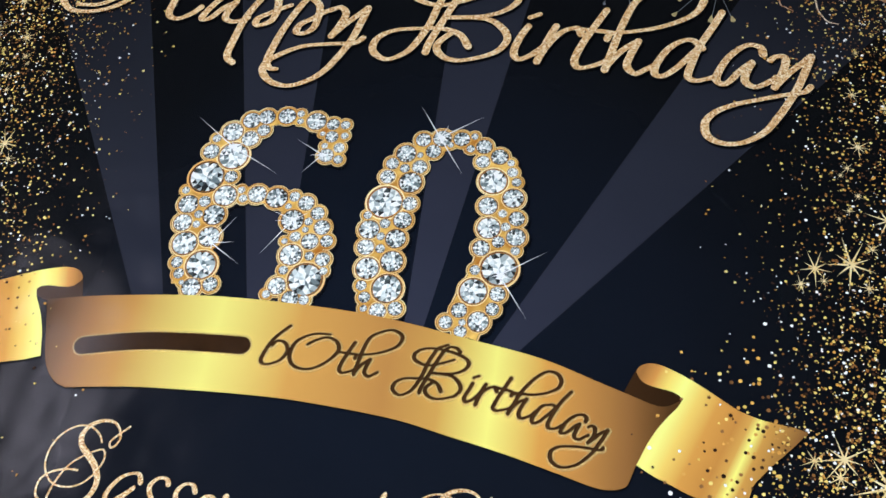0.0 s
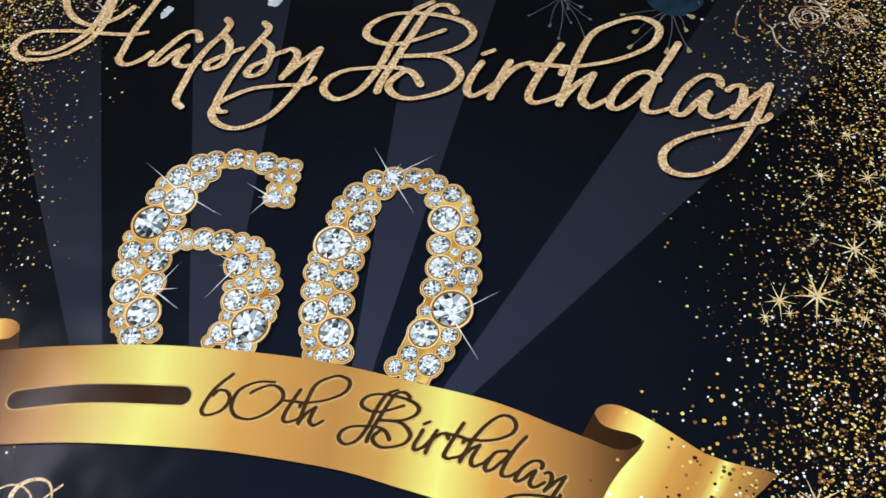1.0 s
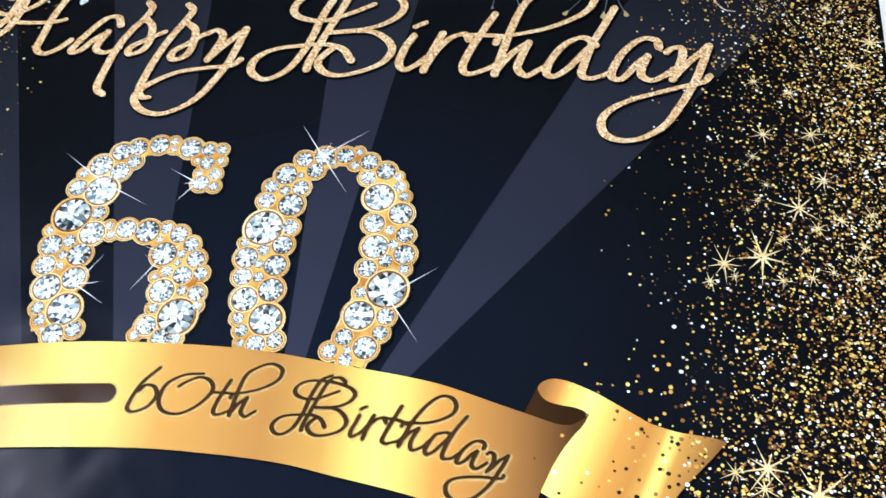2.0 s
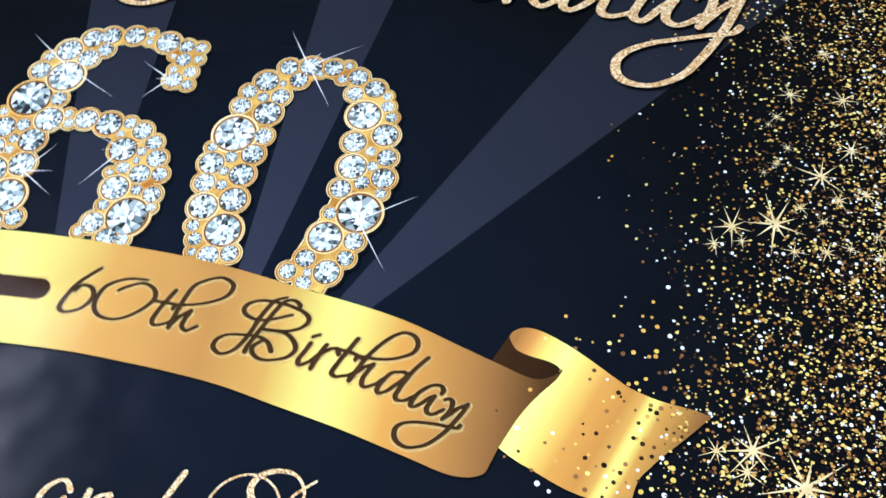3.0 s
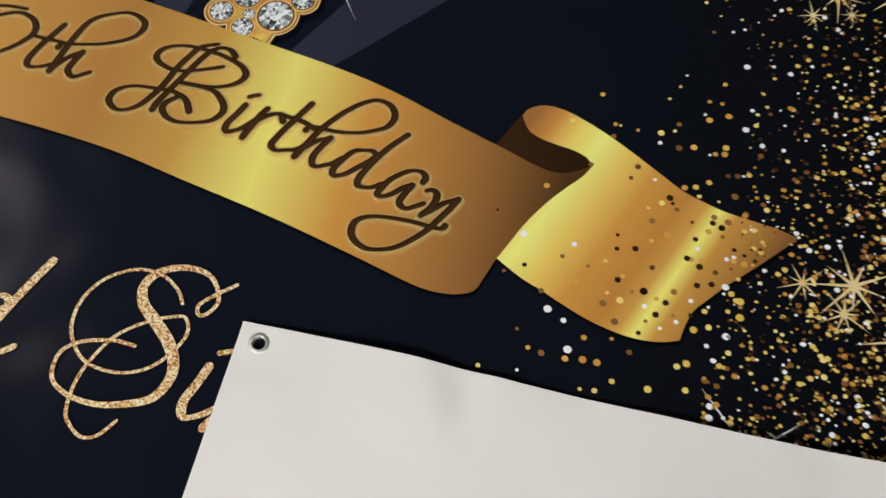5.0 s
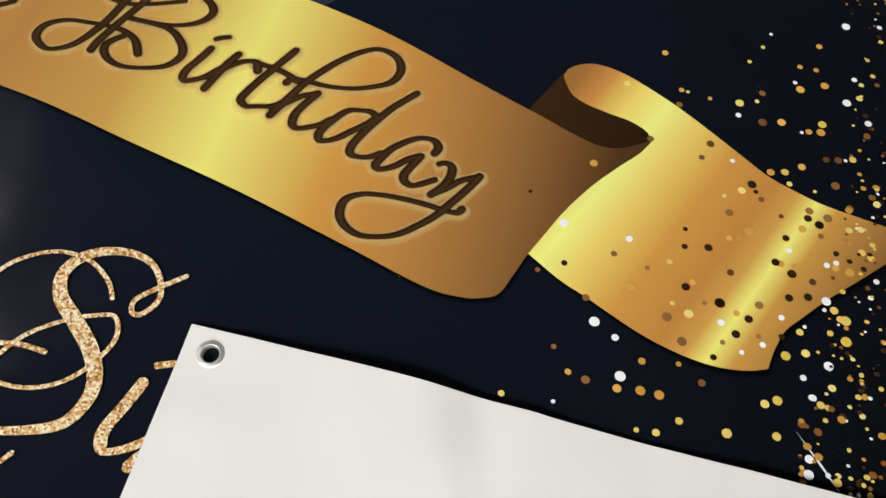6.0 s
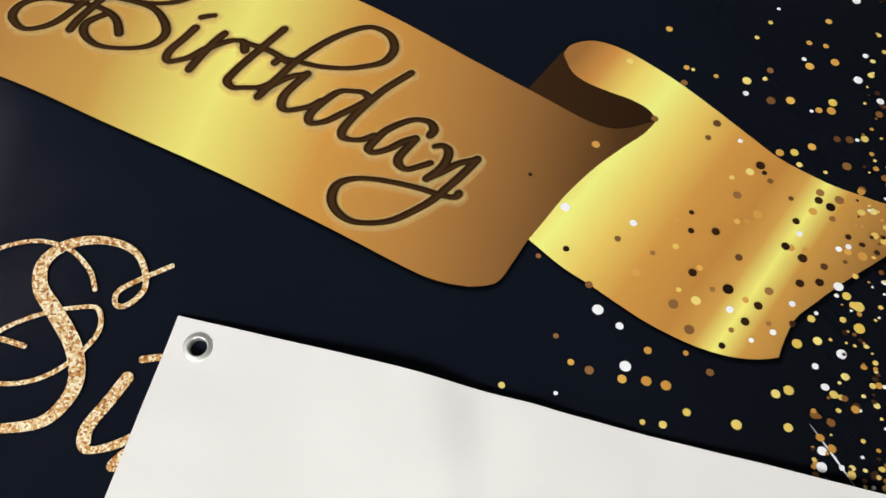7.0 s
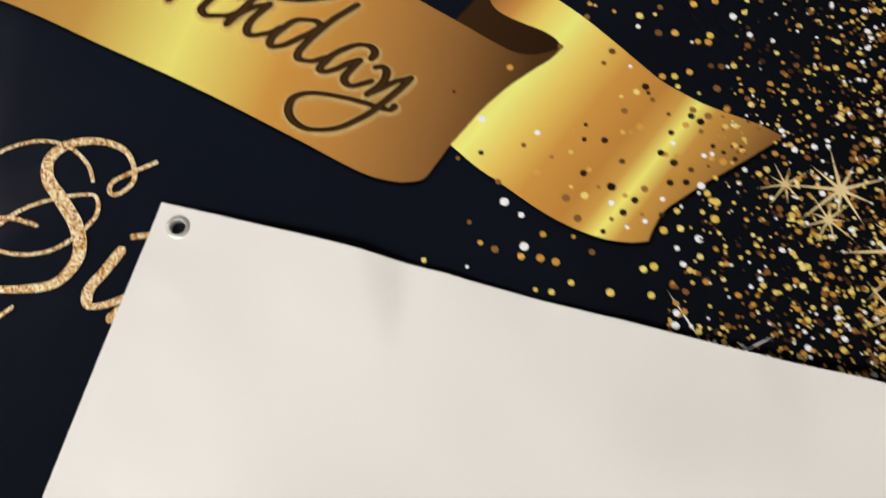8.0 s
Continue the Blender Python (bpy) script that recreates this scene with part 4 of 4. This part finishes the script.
RX = (0.1149, 0.3906, 0.0146, -0.0038, 0.0507)
RY = (-0.2529, -0.0423, 0.3941, -0.0778, 0.0518)
GREETING = ["H", "a", "p", "pp", "y", "B", "i", "r", "t", "h", "d", "a2", "y2"]
write(GREETING, M_GLITTER, 0.0134, 0.0068, 0.0015, "gold glitter script letter", halo=M_SHADE_SOFT, shift=(0.0016, -0.0022), spread=(0.0, 0.0006, 0.0012), note="soft black printed shadow")
write(["B"], M_ENGRAVE, 0.0058, 0.0029, 0.0012, "dark brown script letter", along_ribbon, halo=M_HALO, groove=M_GROOVE)
write(["ribbon_" + c for c in "irthday"], M_ENGRAVE, 0.0057, 0.0031, 0.0012, "dark brown script letter", halo=M_HALO, groove=M_GROOVE)
write(["t", "h"], M_ENGRAVE, 0.0058, 0.0029, 0.0012, "dark brown script letter", after_sixty, halo=M_HALO, groove=M_GROOVE)
write(["six", "nought"], M_ENGRAVE, 0.0058, 0.0029, 0.0012, "dark brown script numeral", halo=M_HALO, groove=M_GROOVE)
write(["si", "sx", "st", "sy", "sa", "sn", "sd", "ss", "ss2", "sy1"], M_GLITTER_FINE, 0.0070, 0.0032, 0.0013, "copper gold glitter script letter")
SHAPES["bowl"], SHAPES["swash"] = SHAPES["S"][:1], SHAPES["S"][1:]
for warp in (None, lambda x, y: (CAP[0] + CAP[1] * x + CAP[2] * y, CAP[3] + CAP[4] * x + CAP[5] * y)):
    write(["swash"], M_GLITTER_FINE, 0.0027, 0.0023, 0.0013, "thin copper gold glitter swash", warp)
    write(["bowl"], M_GLITTER_FINE, 0.0088, 0.0028, 0.0014, "copper gold glitter script letter", warp, swell=True)
write(["sa"], M_GLITTER_FINE, 0.0070, 0.0032, 0.0013, "copper gold glitter script letter", lambda x, y: (-0.1209 + 0.9767 * x + 0.3953 * y, -0.0149 - 0.2326 * x + 0.9535 * y))

# the name on the ribbon stands as one plain bar
NAME_LINE = [(-0.366, -0.076), (-0.29, -0.055), (-0.22, -0.043), (-0.137, -0.033)]
bar = part("name_bar", stroke(bmesh.new(), NAME_LINE, 0.026, 0.026, 0.0012), M_ENGRAVE, banner, "plain dark brown bar")
bm = bmesh.new()
for k, wide in enumerate((0.0004, 0.0011, 0.0019, 0.0028)):
    stroke(bm, NAME_LINE, 0.026, 0.026, 0.00092 - 0.00004 * k, grow=wide)
part("bar_edge", bm, M_HALO, bar, "pale gold edge")


# glints on the stones
def glint(centre, tips, core=0.013, half=0.0011):
    bm = bmesh.new()
    c = Vector(centre)
    for k, tip in enumerate(tips):
        d = Vector(tip) - c
        s = Vector((-d.y, d.x)).normalized() * half
        z = 0.00058 + 3e-6 * k
        patch(bm, [c - s, tip, c + s], z)
    if core:
        burst(bm, c.x, c.y, core, 0.0006, 8, 0.22, 20)
    part("glint", bm, M_SPARK, banner, "white printed sparkle")


glint((-0.254, 0.282), [(-0.328, 0.328), (-0.168, 0.246), (-0.222, 0.302), (-0.275, 0.262)])
glint((-0.108, 0.291), [(-0.154, 0.312), (-0.132, 0.255), (-0.128, 0.288)])
glint((-0.234, 0.114), [(-0.208, 0.164), (-0.183, 0.088), (-0.196, 0.122)])
glint((-0.121, 0.173), [(-0.155, 0.11), (-0.159, 0.183), (-0.15, 0.166), (-0.1, 0.19)])
glint((0.068, 0.352), [(0.026, 0.406), (0.116, 0.292), (0.13, 0.402), (0.078, 0.378)])
glint((0.201, 0.138), [(0.263, 0.187), (0.251, 0.078), (0.225, 0.135), (0.215, 0.155)])


# flowers along the top edge
M_SILVER = material("silver_line_print", (98, 101, 107), 0.4)
M_BUD = ink("olive_gold_bud_print", (150, 132, 92), (186, 168, 120), 60.0)
M_TEAL = ink("dark_teal_petal_print", (18, 34, 46), (40, 62, 76), 40.0)
M_PETAL = ink("white_petal_print", (176, 184, 196), (236, 240, 246), 60.0)
M_COPPER = speckle("copper_line_print", [(0.0, (96, 58, 40)), (0.35, (172, 128, 96)), (0.75, (228, 208, 182))], 90.0)


def sprig(root, ends, bud, label):
    bm = bmesh.new()
    for k, (x, y) in enumerate(ends):
        mid = ((root[0] + x) / 2 + 0.004 * (-1) ** k, (root[1] + y) / 2 + 0.003)
        stroke(bm, [root, mid, (x, y)], 0.0011, 0.0009, 0.0002 + 1e-5 * k)
    ob = part("sprig", bm, M_SILVER, banner, label)
    for k, (x, y) in enumerate(ends):
        d = (Vector((x, y)) - Vector(root)).normalized()
        s = Vector((-d.y, d.x))
        c = Vector((x, y))
        r = bud * (0.75 + 0.5 * ((k * 37) % 10) / 10)
        pts = [c - d * r * 1.7, c - d * 0.4 * r + s * 0.6 * r, c + d * 0.5 * r + s * 0.8 * r, c + d * r, c + d * 0.5 * r - s * 0.8 * r, c - d * 0.4 * r - s * 0.6 * r]
        part("bud", patch(bmesh.new(), spline(pts, 4, True), 0.0014 + 1e-6 * k), M_BUD if bud > 0.004 else M_SILVER, ob)


sprig((0.276, 0.745), [(0.228, 0.698), (0.265, 0.679), (0.283, 0.653), (0.299, 0.689), (0.326, 0.659), (0.329, 0.70), (0.29, 0.719), (0.311, 0.726)], 0.0032, "fine silver sprig with tiny buds")
sprig((0.458, 0.738), [(0.38, 0.716), (0.404, 0.681), (0.398, 0.647), (0.439, 0.697), (0.457, 0.644), (0.491, 0.65), (0.484, 0.693), (0.491, 0.723)], 0.0050, "fine silver sprig with gold buds")


def flower(x, y, r, mat, label, petals=7):
    head = None
    for k in range(petals):
        a = 2 * math.pi * k / petals + 0.3
        c = Vector((x + 0.5 * r * math.cos(a), y + 0.5 * r * math.sin(a)))
        pts = [c + Vector((math.cos(a + b), math.sin(a + b))) * r * (0.56 + 0.06 * math.sin(3 * b + k)) for b in [2 * math.pi * i / 9 for i in range(9)]]
        bm = patch(bmesh.new(), spline(pts, 4, True), 0.0003 + 2e-5 * k)
        if head is None:
            head = part("flower", bm, mat, banner, label)
        else:
            part("petal", bm, mat, head)


flower(0.462, 0.768, 0.045, M_TEAL, "dark teal printed flower")
flower(0.15, 0.82, 0.06, M_TEAL, "dark teal printed flower")
flower(-0.409, 0.633, 0.008, M_PETAL, "small white printed blossom", 3)
flower(-0.405, 0.646, 0.009, M_PETAL, "small white printed blossom", 4)
flower(-0.218, 0.686, 0.013, M_PETAL, "small white printed blossom", 5)


def line_art(lines, label):
    bm = bmesh.new()
    for k, l in enumerate(lines):
        stroke(bm, l, 0.0026, 0.0016, 0.00096 + 8e-5 * k * 0.1)
    part("line_flower", bm, M_COPPER, banner, label)


line_art([[(0.572, 0.757), (0.564, 0.739), (0.561, 0.718), (0.563, 0.694), (0.574, 0.687), (0.584, 0.682)],
          [(0.598, 0.759), (0.599, 0.734), (0.607, 0.72), (0.617, 0.711), (0.623, 0.688), (0.637, 0.669), (0.654, 0.665)],
          [(0.617, 0.711), (0.63, 0.725), (0.64, 0.724)]], "copper line drawing of a flower")
for cx, cy, size in ((0.672, 0.742, 0.028), (0.738, 0.74, 0.024), (0.70, 0.79, 0.04), (-0.53, 0.655, 0.03)):
    rnd = random.Random(int(cx * 1000))
    art = []
    for k in range(5):
        a0, rr = rnd.uniform(0, 6.28), size * (0.3 + 0.17 * k)
        art.append([(cx + rr * (1 + 0.18 * rnd.uniform(-1, 1)) * math.cos(a0 + b), cy + rr * (1 + 0.18 * rnd.uniform(-1, 1)) * math.sin(a0 + b)) for b in [0.55 * i for i in range(9)]])
    line_art(art, "copper line drawing of a peony")


glint((0.599, -0.1555), [(0.5831, -0.1415), (0.611, -0.1665)], 0, 0.0006)
glint((0.641, -0.160), [(0.657, -0.144), (0.63, -0.17)], 0, 0.0006)
